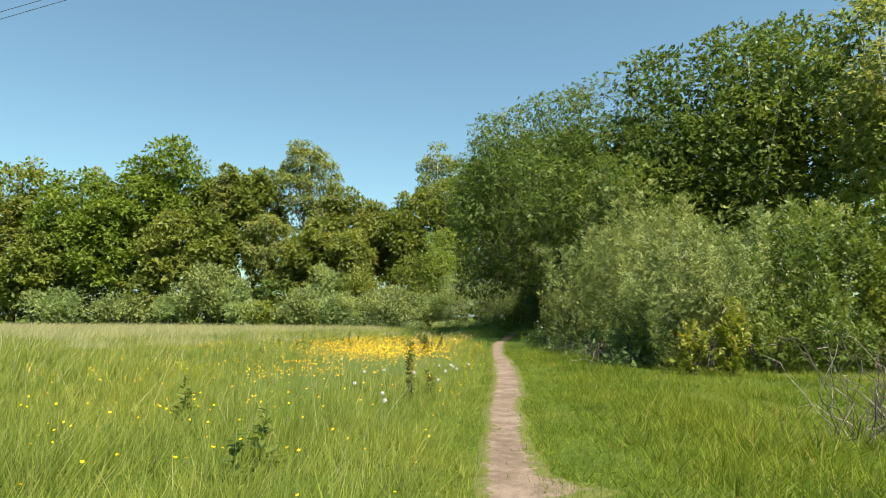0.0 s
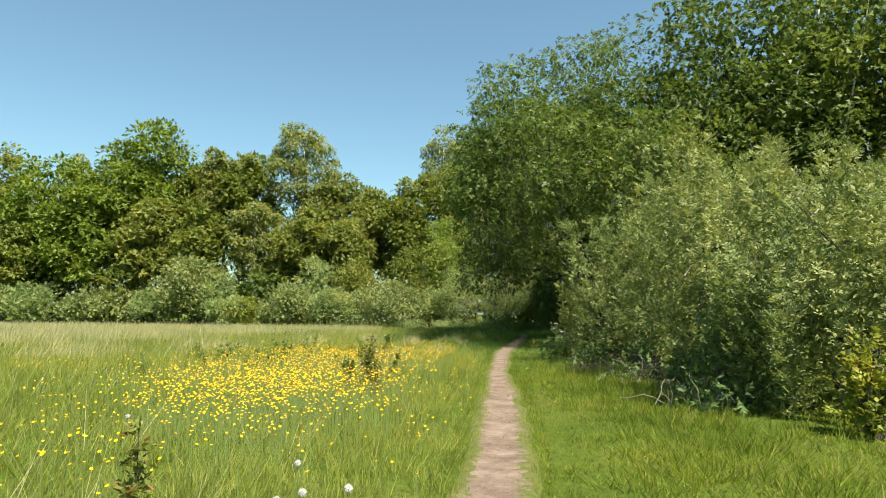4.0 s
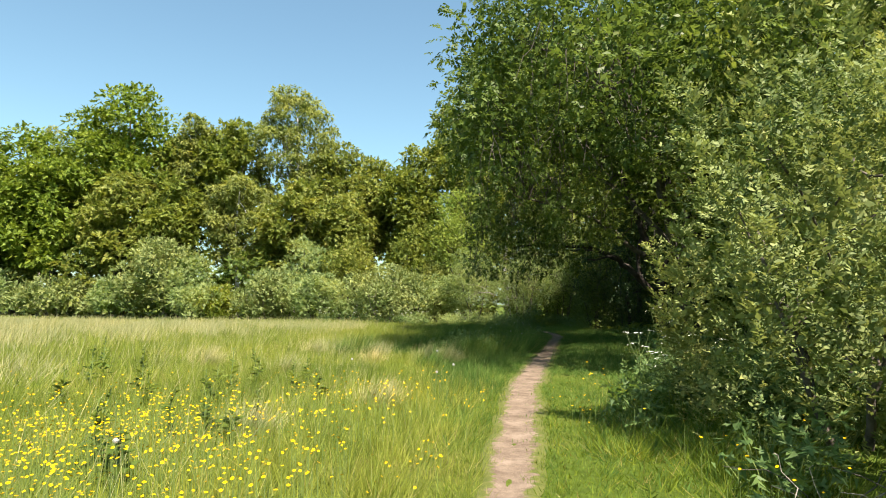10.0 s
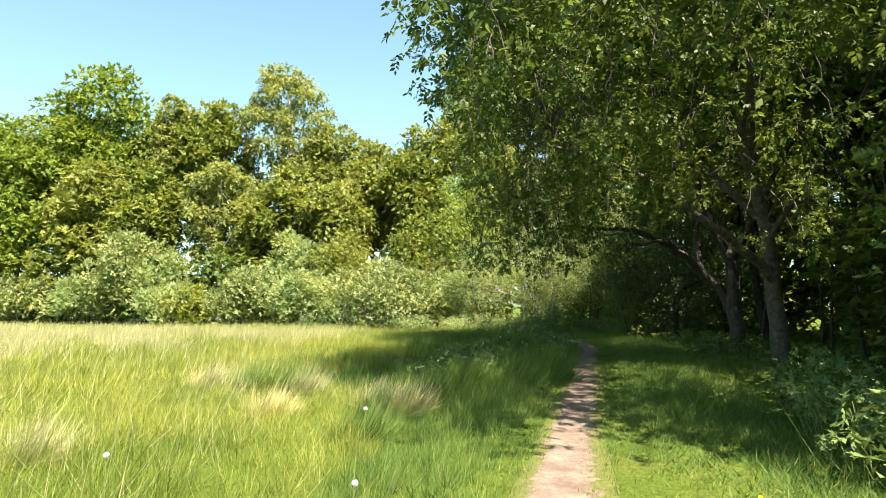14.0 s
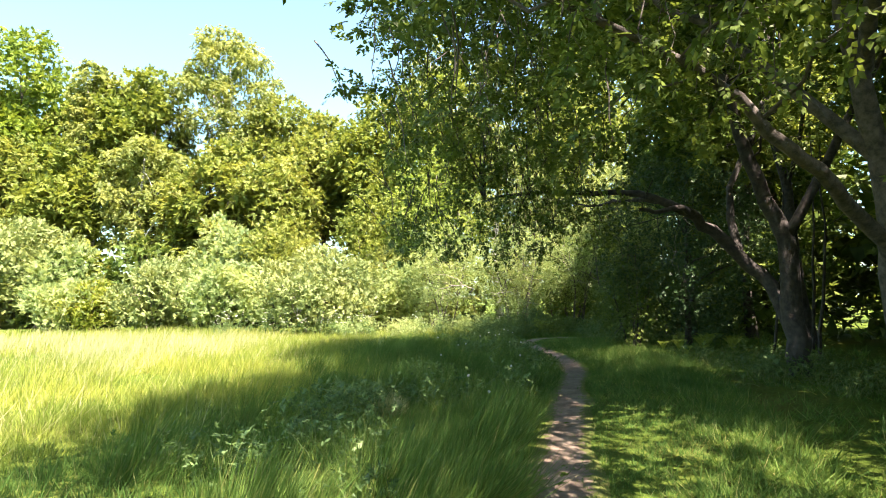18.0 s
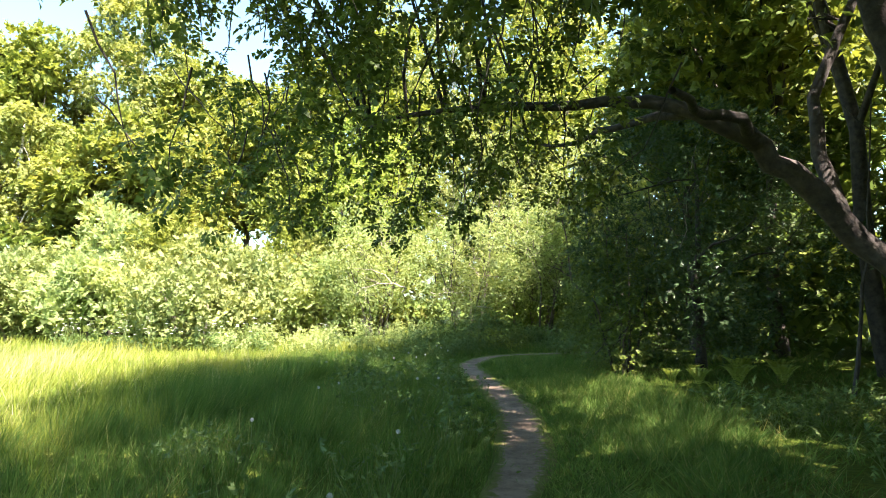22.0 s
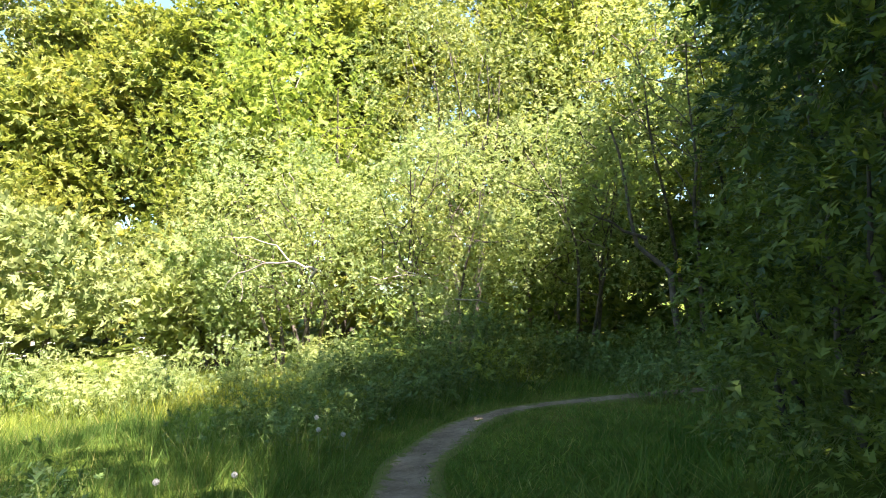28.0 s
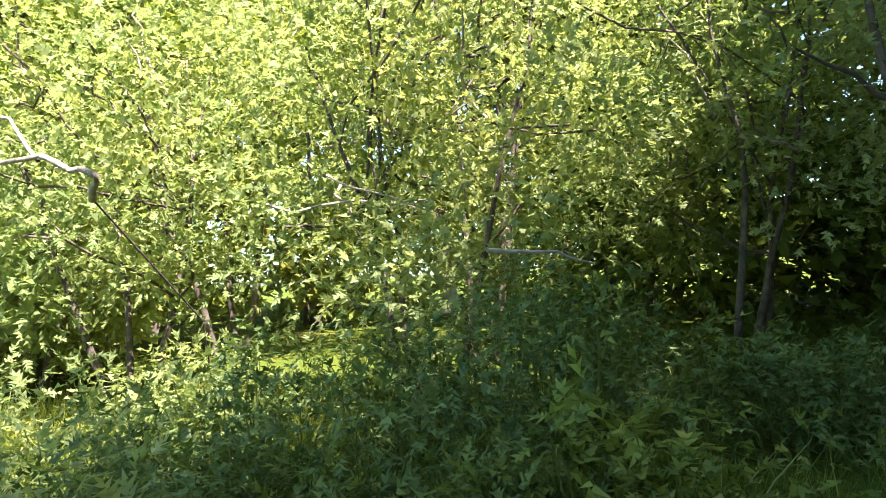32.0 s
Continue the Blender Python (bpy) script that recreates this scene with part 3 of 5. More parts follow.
def build_grass():
    rng = np.random.default_rng(3)
    # left of the path: tall meadow, thinning and coarsening with distance
    for n, near, far, w in ((140000, 0.18, 2.2, 0.0058), (210000, 2.0, 6.4, 0.0072), (150000, 6, 13, 0.013), (70000, 12.5, 30, 0.029), (44000, 29, 62, 0.06)):
        y = rng.uniform(-2.5, 62, n)
        dist = near + (far - near) * rng.random(n) ** 0.9
        x = np.interp(y, LINE[:, 1], LINE[:, 0]) - dist
        d = from_path(x, y)
        tall = (0.31 + 0.1 * waves(x, y, 0.3) + 0.1 * waves(x * 2, y * 2, 4.0) + 0.05 * waves(x * 5, y * 5, 2.0)) * np.clip((-d - 0.05) / 0.8, 0.35, 1.0) * rng.uniform(0.35, 1.3, n)
        ok = (d < -0.2) & (y < 61.0 + 0.2 * np.abs(x + 4) - np.clip(x - 2, 0, 9) * 1.2)
        x, y, tall = x[ok], y[ok], tall[ok]
        grass_patch("meadow_grass", "tall green meadow grass beside the footpath", x, y, tall, w * rng.uniform(0.6, 1.5, len(x)), GRASS, rng, tuft=0.075 if w < 0.006 else 0.11 if w < 0.01 else 0.16 if w < 0.015 else 0.0, corners=3)
    n = 60000
    x, y = rng.uniform(3.0, 15, n), rng.uniform(0, 18, n)
    d = from_path(x, y)
    grass_patch("rough_grass", "rough green grass before the bushes", x, y, (0.13 + 0.06 * waves(x, y, 3.3)) * rng.uniform(0.6, 1.5, n), rng.uniform(0.008, 0.014, n), GRASS_SHORT, rng, (0.05, 0.0), 0.45, tuft=0.11)
    # pale old stalks and seed heads, in drifts, most of them on the far side of the meadow
    n = 190000
    y = 1 + 54 * rng.random(n) ** 0.75
    x = -0.5 - 45 * rng.random(n) ** 1.7
    pale = waves(x * 0.7, y * 0.7, 1.3) + 0.25 * waves(x * 2.3, y * 2.3, 2.2) + np.clip((y - 26) / 26, -0.22, 0.6) + np.clip((-x - 9) / 22, -0.2, 0.5)
    d = from_path(x, y)
    ok = ((pale > 0.42) | (rng.random(n) < 0.12)) & (rng.random(n) < np.interp(x, [-14, -5], [1.0, 0.55])) & (d < -0.6) & (y < 57 + 0.2 * np.abs(x + 4)) & ~((y > 33) & (d > np.interp(y, [33, 44], [-3.4, -9.0])) & (rng.random(n) < 0.92))
    x, y, d = x[ok], y[ok], d[ok]
    grass_patch("dry_grass", "pale straw-coloured old grass stalks in the meadow", x, y, rng.uniform(0.35, 0.75, len(x)), np.interp(-d, [1, 8, 40], [0.004, 0.009, 0.03]) * rng.uniform(0.6, 1.4, len(x)), GRASS_DRY, rng, (0.3, 0.1), 0.4)
    n = 46000
    y = rng.uniform(-1.5, 57, n)
    side = np.where(rng.random(n) < 0.5, -1.0, 1.0)
    x = np.interp(y, LINE[:, 1], LINE[:, 0]) + side * (0.17 + 0.3 * rng.random(n) ** 0.8)
    d = np.abs(from_path(x, y))
    ok = (d > 0.16) & (waves(x * 6, y * 4, 3.0) > rng.uniform(-0.9, 0.5, n) - 4 * (d - 0.2))
    x, y, d = x[ok], y[ok], d[ok]
    grass_patch("rim_grass", "short worn grass along the edges of the footpath", x, y, (0.02 + 0.16 * (d - 0.15)) * rng.uniform(0.6, 1.6, len(x)), rng.uniform(0.005, 0.009, len(x)), GRASS_SHORT, rng, (0.0, 0.0), 0.6)
    # right of the path: short turf, longer towards the bushes
    n = 250000
    y = rng.uniform(-2.5, 61, n)
    x = np.interp(y, LINE[:, 1], LINE[:, 0]) + 0.1 + np.where(rng.random(n) < 0.74, 2.6, 8.5) * rng.random(n) ** 1.1
    d = from_path(x, y)
    ok = d > 0.16 + 0.1 * rng.random(len(d))
    x, y, d = x[ok], y[ok], d[ok]
    tall = (0.055 + 0.12 * np.clip((d - 0.5) / 1.4, 0, 1) + 0.05 * waves(x * 1.7, y * 1.7, 5.0) * np.clip(d, 0, 1) + 0.14 * (waves(x * 1.3, y * 1.3, 7.0) > 0.55) * np.clip(d - 0.6, 0, 1)) * rng.uniform(0.6, 1.5, len(x))
    tall = tall + 0.1 * np.clip((y - 42) / 4, 0, 1) * np.clip((54 - y) / 1.5, 0, 1) * np.clip((d - 0.3) * 4, 0, 1) * rng.uniform(0.4, 1.4, len(x))
    grass_patch("turf", "short trodden green turf beside the footpath", x, y, np.maximum(tall, 0.03), rng.uniform(0.006, 0.011, len(x)) * np.interp(d, [0, 3, 9], [1.0, 1.3, 2.0]), GRASS_SHORT, rng, (0.1, 0.0), 0.75, tuft=0.1)


# ---- trees and bushes ----


def build_far_trees():
    S, O, B, A = LEAF_SYCAMORE, LEAF_OAK, LEAF_BIRCH, LEAF_ALDER
    rows = [
        # name, label, x, y, height, crown radius, crown from, leaf, bark, leaves
        ("sycamore", "broad bright green sycamore at the meadow's edge", -34.5, 79, 23.5, 5.6, 5.0, S, BARK, 14000),
        ("sycamore", "wide dark green sycamore in the far tree line", -43.5, 76, 18.0, 5.5, 1.5, S, BARK, 11000),
        ("birch", "tall pale birch with a fine hanging crown", -17.0, 78.5, 23.2, 4.6, 6.0, B, BARK_BIRCH, 16000),
        ("birch", "slim birch behind the tree line", -25.7, 75, 20.8, 1.9, 8.0, B, BARK_BIRCH, 5000),
        ("alder", "olive green alder with a narrow top", -29.5, 80, 20.0, 2.8, 5.0, A, BARK, 6500),
        ("oak", "fresh green oak in the tree line", -22.5, 76, 20.2, 3.4, 3.0, O, BARK, 9500),
        ("alder", "olive brown alder in the tree line", -12.0, 77, 17.5, 3.2, 2.0, A, BARK, 8500),
        ("alder", "rounded alder lower than its neighbours", -8.5, 75, 15.5, 2.8, 2.0, A, BARK, 7500),
        ("oak", "bright green oak at the end of the meadow", -4.6, 73, 15.5, 3.0, 1.5, O, BARK, 9500),
        ("birch", "thin tall birch with see-through crown", -1.0, 84, 24.5, 3.4, 9.0, B, BARK_BIRCH, 7000),
        ("oak", "green oak beyond the path's bend", -0.2, 73.5, 18.0, 3.8, 1.5, O, BARK, 10000),
        ("birch", "pale green birch behind the bend", 3.8, 75.5, 20.0, 3.6, 2.0, B, BARK_BIRCH, 10000),
        ("alder", "olive alder behind the thicket", 9.5, 74.0, 21.0, 4.6, 2.0, A, BARK, 9000),
        ("sycamore", "green sycamore standing low in the line", -38.5, 74, 15.0, 4.2, 1.0, S, BARK, 9000),
        ("alder", "dull green alder with brownish leaves", -31.5, 73, 14.0, 3.4, 1.0, A, BARK, 7500),
        ("oak", "dark green oak between birches", -26.5, 72.5, 13.0, 3.2, 1.0, O, BARK, 7500),
        ("birch", "young birch with yellow-green leaves", -20.0, 72, 14.0, 2.8, 1.0, B, BARK_BIRCH, 7500),
        ("hazel", "yellow-green hazel at the wood's edge", -15.0, 71, 11.5, 3.2, 1.0, LEAF_ALDER, BARK, 8000),
        ("alder", "alder with olive crown down to the scrub", -10.5, 70.5, 11.0, 2.8, 1.0, A, BARK, 7500),
        ("alder", "dark olive alder at the wood's corner", -53.5, 80, 21.0, 5.2, 3.0, A, BARK, 10000),
        ("sycamore", "green sycamore filling the far corner", -63, 78, 17.0, 6.0, 1.5, S, BARK, 9000),
        ("oak", "oak standing behind the tree line", -42, 86, 20.0, 5.0, 3.0, O, BARK, 6000),
        ("birch", "grey-green birch behind the line", -48, 86, 21.5, 4.0, 4.0, B, BARK_BIRCH, 6000),
        ("alder", "alder closing the gap in the wood", -57, 74, 12.0, 4.5, 0.8, A, BARK, 7500),
        ("oak", "low oak in front of the wood", -46, 72, 10.0, 3.8, 0.8, O, BARK, 7500),
    ]
    for i, (nm, lab, x, y, h, r, low, mat, bark, n) in enumerate(rows):
        near = x > -13.5 and y < 80
        tree(nm, lab, x, y, h * 1.06, r * 1.08, low, mat, int(n * (4.6 if near or nm == "birch" else 3.2)), 0.15 if nm == "birch" else 0.17 if near else 0.22, 100 + i, bark, 0.13 + 0.006 * h, group="trees of the far wood", slim=0.8, limbs=7, corners=3, droop=0.9 if nm == "birch" else 0.25, ragged=0.5, n_clumps=150 if nm == "birch" else 105, boughs=13, clump=0.85 if nm == "birch" else 1.1, fill=8 if nm == "birch" else 22, cap=2.4 if nm != "birch" else 1.6)


def wood_mass(name, label, boxes, count, leaf, mat, seed):
    """The wood behind the first trees: leafy bulk in uneven lumps, one object of stuff."""
    rng = np.random.default_rng(seed)
    cl = []
    for x0, x1, y0, y1, h in boxes:
        for _ in range(int((x1 - x0) * (y1 - y0) * h / 60) + 6):
            top = h * (0.75 + 0.25 * math.sin(x0 + 1.3 * _))
            cl.append((rng.uniform(x0, x1), rng.uniform(y0, y1), rng.uniform(0.5, top), rng.uniform(1.6, 2.6)))
    v = foliage(cl, count, leaf, rng, fill=24, fill_size=0.95, slim=0.7, corners=3, cap=2.2)
    ob = new(name, mesh_from(name, v, quads(len(v) // 3, 3), [mat]))
    tagged(ob, label, "woodland", kind="stuff")


def build_wood_masses():
    wood_mass("far_wood", "dense green woodland behind the far trees", [(-85, -40, 84, 92, 13), (-40, -8, 82, 92, 15), (-8, 14, 80, 90, 14), (-100, -66, 55, 85, 13)], 44000, 0.42, LEAF_OAK, 21)
    wood_mass("far_thicket", "shady undergrowth below the far trees", [(-70, -34, 73, 77, 6), (-34, -8, 68.5, 74, 6.5), (-8, 0, 69, 73, 5), (0, 14, 70, 76, 8), (-60, -50, 79, 82, 7), (-50, -40, 79, 82, 7), (-40, -32, 78, 82, 7), (-32, -25, 77, 82, 7), (-25, -18, 77, 82, 7), (-18, -10, 78, 82, 7), (-10, 10, 79, 82, 7)], 74000, 0.27, LEAF_ALDER, 22)
    wood_mass("near_wood", "dense woodland behind the trees beside the path", [(27, 34, 5, 30, 15), (26, 34, 30, 68, 12), (12, 28, 66, 74, 10)], 26000, 0.36, LEAF_OAK, 23)
    # the dark leaf colour below deepens the shade under the trees
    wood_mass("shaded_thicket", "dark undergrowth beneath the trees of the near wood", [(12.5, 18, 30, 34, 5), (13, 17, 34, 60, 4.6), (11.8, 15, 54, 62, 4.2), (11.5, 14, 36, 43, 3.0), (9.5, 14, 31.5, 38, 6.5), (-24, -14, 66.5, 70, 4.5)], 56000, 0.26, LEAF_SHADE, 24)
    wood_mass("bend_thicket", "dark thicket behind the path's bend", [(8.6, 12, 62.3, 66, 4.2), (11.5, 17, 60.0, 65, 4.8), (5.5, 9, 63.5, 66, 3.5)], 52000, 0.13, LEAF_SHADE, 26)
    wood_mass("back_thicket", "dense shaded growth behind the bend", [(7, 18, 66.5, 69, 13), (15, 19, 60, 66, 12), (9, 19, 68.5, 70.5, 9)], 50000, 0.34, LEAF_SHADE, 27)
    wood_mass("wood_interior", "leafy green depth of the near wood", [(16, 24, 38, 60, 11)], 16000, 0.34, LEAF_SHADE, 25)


def build_far_scrub():
    rows = [
        ("sallow", "large rounded grey-green sallow bush", -5.0, 59.8, 3.9, 3.1, LEAF_SALLOW, 16000, 0.13),
        ("sallow", "tall silvery grey sallow at the wood's edge", -25.0, 68, 7.2, 3.4, LEAF_SALLOW, 12000, 0.19),
        ("sallow", "low grey-green sallow bush", -14.5, 63.5, 4.0, 2.6, LEAF_SALLOW, 8000, 0.17),
        ("willow_bush", "green willow bush in the meadow's edge", -10.3, 62.5, 3.8, 2.5, LEAF_SCRUB, 9000, 0.15),
        ("willow_bush", "low spreading willow bush", -19.5, 64.0, 2.8, 2.8, LEAF_SCRUB, 7500, 0.17),
        ("sallow", "wide low sallow bush", -34.5, 69.5, 3.4, 4.2, LEAF_SALLOW, 9000, 0.19),
        ("willow_bush", "dark green willow bush", -28.5, 68.5, 3.6, 2.6, LEAF_SCRUB, 6500, 0.19),
        ("willow_bush", "rough green willow bush", -42.5, 70.5, 4.2, 4.0, LEAF_SCRUB, 8000, 0.21),
        ("willow_bush", "willow bush in the field corner", -52.0, 71, 5.0, 4.8, LEAF_SCRUB, 8000, 0.23),
        ("sallow", "sallow bush closing the field corner", -62.0, 70, 4.6, 5.0, LEAF_SALLOW, 6500, 0.23),
        ("hazel", "yellow-tinted hazel bush in the scrub", -17.8, 63.0, 2.9, 1.3, LEAF_HAZEL, 3500, 0.14),
        ("hazel", "yellow-green hazel behind the sallow", -8.5, 66.5, 6.5, 2.6, LEAF_ALDER, 9000, 0.16),
        ("willow_bush", "tall green willow behind the scrub", -12.5, 67.5, 7.0, 2.7, LEAF_SCRUB, 8000, 0.18),
        ("oak", "young oak at the edge of the scrub", -3.0, 67.0, 8.5, 3.0, LEAF_OAK, 11000, 0.15),
        ("willow_bush", "light green willow bush by the bend", -1.2, 62.5, 3.6, 2.0, LEAF_SCRUB, 9000, 0.11),
        ("hazel", "olive hazel bush with brown stems", -2.2, 64.0, 4.6, 1.8, LEAF_BIRCH, 7000, 0.12),
        ("willow_bush", "young willow in the middle of the scrub", -22.0, 67.0, 5.0, 2.4, LEAF_SCRUB, 7000, 0.18),
    ]
    for i, (nm, lab, x, y, h, r, mat, n, leaf) in enumerate(rows):
        tree(nm, lab, x, y, h, r, -0.7, mat, int(n * 1.8), leaf * 0.85, 300 + i, BARK_PALE if nm == "sallow" else BARK, 0.05 + 0.008 * h, group="bushes of the meadow's far edge", stems=3, category="bush", n_clumps=60, limbs=5, corners=3, slim=0.6, droop=-0.35, boughs=9, twigs=6, fill=24, clump=1.15, cap=2.2)


def build_right_bushes():
    rows = [
        ("sallow", "silvery green sallow bush beside the path", 5.3, 23.4, 4.1, 2.2, LEAF_SALLOW, 36000, 0.066),
        ("sallow", "tall grey-green sallow beside the path", 6.1, 19.2, 4.5, 2.3, LEAF_SALLOW, 40000, 0.066),
        ("sallow", "grey-green sallow bush at the row's front", 6.0, 15.4, 3.7, 2.05, LEAF_SALLOW, 38000, 0.062),
        ("sallow", "dense sallow bush with pale shoots", 9.2, 21.7, 5.0, 2.6, LEAF_SALLOW, 22000, 0.09),
        ("willow_bush", "dark green bush with glossy leaves", 9.0, 16.2, 4.0, 2.2, LEAF_WILLOW, 22000, 0.085),
        ("willow_bush", "bush hung with yellow-green leaves", 12.0, 15.4, 4.3, 2.3, LEAF_WILLOW, 20000, 0.095),
        ("hazel", "yellow-green hazel sapling before the bushes", 5.95, 13.3, 1.7, 0.36, LEAF_HAZEL, 2000, 0.07),
        ("hazel", "small reddish green hazel shoot by the bushes", 5.2, 13.6, 1.1, 0.36, LEAF_HAZEL, 1300, 0.06),
        # three low shoots in darker bramble leaf, in place of shade under the sallows
        ("willow_bush", "low shoots darkened for shade at the sallow's foot", 4.75, 15.5, 1.7, 0.8, LEAF_BRAMBLE, 5000, 0.05),
        ("willow_bush", "low willow shoots darkened for shade over the grass", 4.8, 17.6, 1.1, 0.55, LEAF_BRAMBLE, 3000, 0.05),
        ("willow_bush", "low shade-darkened willow shoots beside the dead stems", 4.6, 19.7, 1.0, 0.55, LEAF_BRAMBLE, 3000, 0.05),
        ("willow_bush", "low dark growth before the tall bushes", 7.3, 14.6, 1.5, 0.9, LEAF_WILLOW, 5500, 0.055),
        ("willow_bush", "low green growth at the bushes' foot", 8.7, 14.3, 1.7, 0.95, LEAF_WILLOW, 5500, 0.06),
        ("hazel", "low yellow-green growth before the bushes", 10.1, 14.0, 1.5, 0.9, LEAF_HAZEL, 5000, 0.06),
        ("willow_bush", "low tangled growth below the bushes", 11.5, 13.5, 1.8, 1.0, LEAF_WILLOW, 5000, 0.065),
        ("willow_bush", "low shady growth at the row's end", 13.0, 12.4, 1.7, 1.0, LEAF_WILLOW, 5000, 0.065),
        ("willow_bush", "bush at the meadow's side", 14.5, 12.5, 4.2, 2.5, LEAF_WILLOW, 6000, 0.13),
        ("sallow", "sallow behind the bushes", 13.0, 22.5, 5.5, 2.8, LEAF_SALLOW, 7000, 0.14),
        ("sallow", "tall sallow near the shaded path", 7.9, 27.8, 7.6, 2.8, LEAF_SALLOW, 24000, 0.1),
        ("willow_tree", "shady willow behind the sallows", 8.6, 29.2, 9.8, 3.3, LEAF_WILLOW, 22000, 0.11),
        ("willow_bush", "dark bush at the foot of the trees", 11.0, 28.0, 5.0, 2.8, LEAF_WILLOW, 9000, 0.14),
    ]
    for i, (nm, lab, x, y, h, r, mat, n, leaf) in enumerate(rows):
        tree(nm, lab, x, y, h, r, -0.9 if i < 3 else -0.5 if r < 1.1 else -1.1, mat, n, leaf, 500 + i, BARK, 0.06, group="bushes along the path", stems=4, category="bush", n_clumps=130 if i < 3 else 80 if r > 1 else 24, limbs=5, fill=26, cap=1.3, clump=1.0, fill_size=0.6, ragged=0.6, slim=0.42 if i < 3 else 0.55, droop=-0.3, corners=4 if i < 3 or r < 0.9 else 3, shoots=nm != "willow_tree", boughs=9, twigs=14 if i < 5 else 4)


def canopy(name, label, foot, centre, radii, n, size, mat, leaves, leaf, seed, bark, branches, low_path=2.75, low=1.9, low_cut=-0.92, sprays=(), extra=()):
    """A spreading tree over the path. branches: (points, radius at foot, radius at tip); the crown keeps clear of the walked way."""
    rng = np.random.default_rng(seed)
    t = thing(name, foot[0], foot[1], 0, label, "tree", "trees of the near wood")
    o = np.array((foot[0], foot[1], 0.0))

    def fits(c):
        d = abs(float(from_path(np.array([c[0]]), np.array([c[1]]))[0]))
        return c[2] - c[3] * 0.85 > (low_path if d < 3.2 else low)

    cl = [(c[0] - o[0], c[1] - o[1], c[2], c[3]) for c in crown_clumps(centre, radii, n, size, rng, low_cut, 15, fits)]
    for x0, x1, y0, y1, z0, z1, many in extra:    # outlying boughs, mostly added out of view to cast shade
        cl += [(*(rng.uniform((x0, y0, z0), (x1, y1, z1)) - o), size * rng.uniform(0.7, 1.1)) for _ in range(many)]
    inner = [(*(np.array(centre) + (0, 0, radii[2] * 0.15) + unit(rng.normal(0, 1, (1, 3)))[0] * radii * 0.55 * rng.random() - o), size * 1.3) for _ in range(n // 2)]
    v = foliage(cl, leaves, leaf, rng, fill=18, fill_size=0.4, slim=0.5, droop=0.5, ragged=0.45, cap=1.6, flat=0.72)
    v2 = foliage(inner, leaves // 10, leaf * 1.5, rng, fill=30, fill_size=0.5)
    crown(t, np.concatenate([v, v2]), mat)
    for x0, x1, y0, y1, z0, z1, many in sprays:   # twigs that hang low with leaves
        hang = []
        for _ in range(many):
            c = np.array((rng.uniform(x0, x1), rng.uniform(y0, y1), rng.uniform(z0, z1))) - o
            for j in range(3):
                hang.append((c[0] + rng.normal(0, 0.12), c[1] + rng.normal(0, 0.12), c[2] - 0.18 * j + rng.normal(0, 0.05), rng.uniform(0.16, 0.3)))
            if _ % 4:
                limb(t, bark, wander(c + (rng.normal(0, 0.4), rng.normal(0, 0.4), 0.9), c - (0, 0, 0.35), 6, 0.05, rng), 0.012, 0.004, 4)
        tagged(crown(t, foliage(hang, many * 150, 0.075, rng, fill=0, slim=0.62, droop=0.9, ragged=0.9), mat, "spray"), kind="stuff")
    for k, (pts, r0, r1) in enumerate(branches):
        p = []
        for a, b in zip(pts[:-1], pts[1:]):
            q = wander(np.array(a) - o, np.array(b) - o, 5, 0.04, rng)
            p.extend(q if not p else q[1:])
        vv, f = tube(np.array(p), np.linspace(r0, r1, len(p)), 9, rng, 0.08)
        part("trunk" if k == 0 else "limb", mesh_from("limb", vv, f, [bark], True), t)
    wood = np.array([np.array(a) * (1 - k) + np.array(b) * k - o for pts, r0, r1 in branches for a, b in zip(pts[1:-1], pts[2:]) for k in (0.3, 0.65, 1.0)])
    for i in range(0, len(cl), 3):                      # thin twigs out to the leaves
        c = np.array(cl[i][:3])
        a = wood[np.linalg.norm(wood - c + (0, 0, 0.8), axis=1).argmin()]
        if np.linalg.norm(a - c) < 4.5:
            limb(t, bark, wander(a, c, 8, 0.13, rng, 0.25), 0.026, 0.006, 5)
    return t


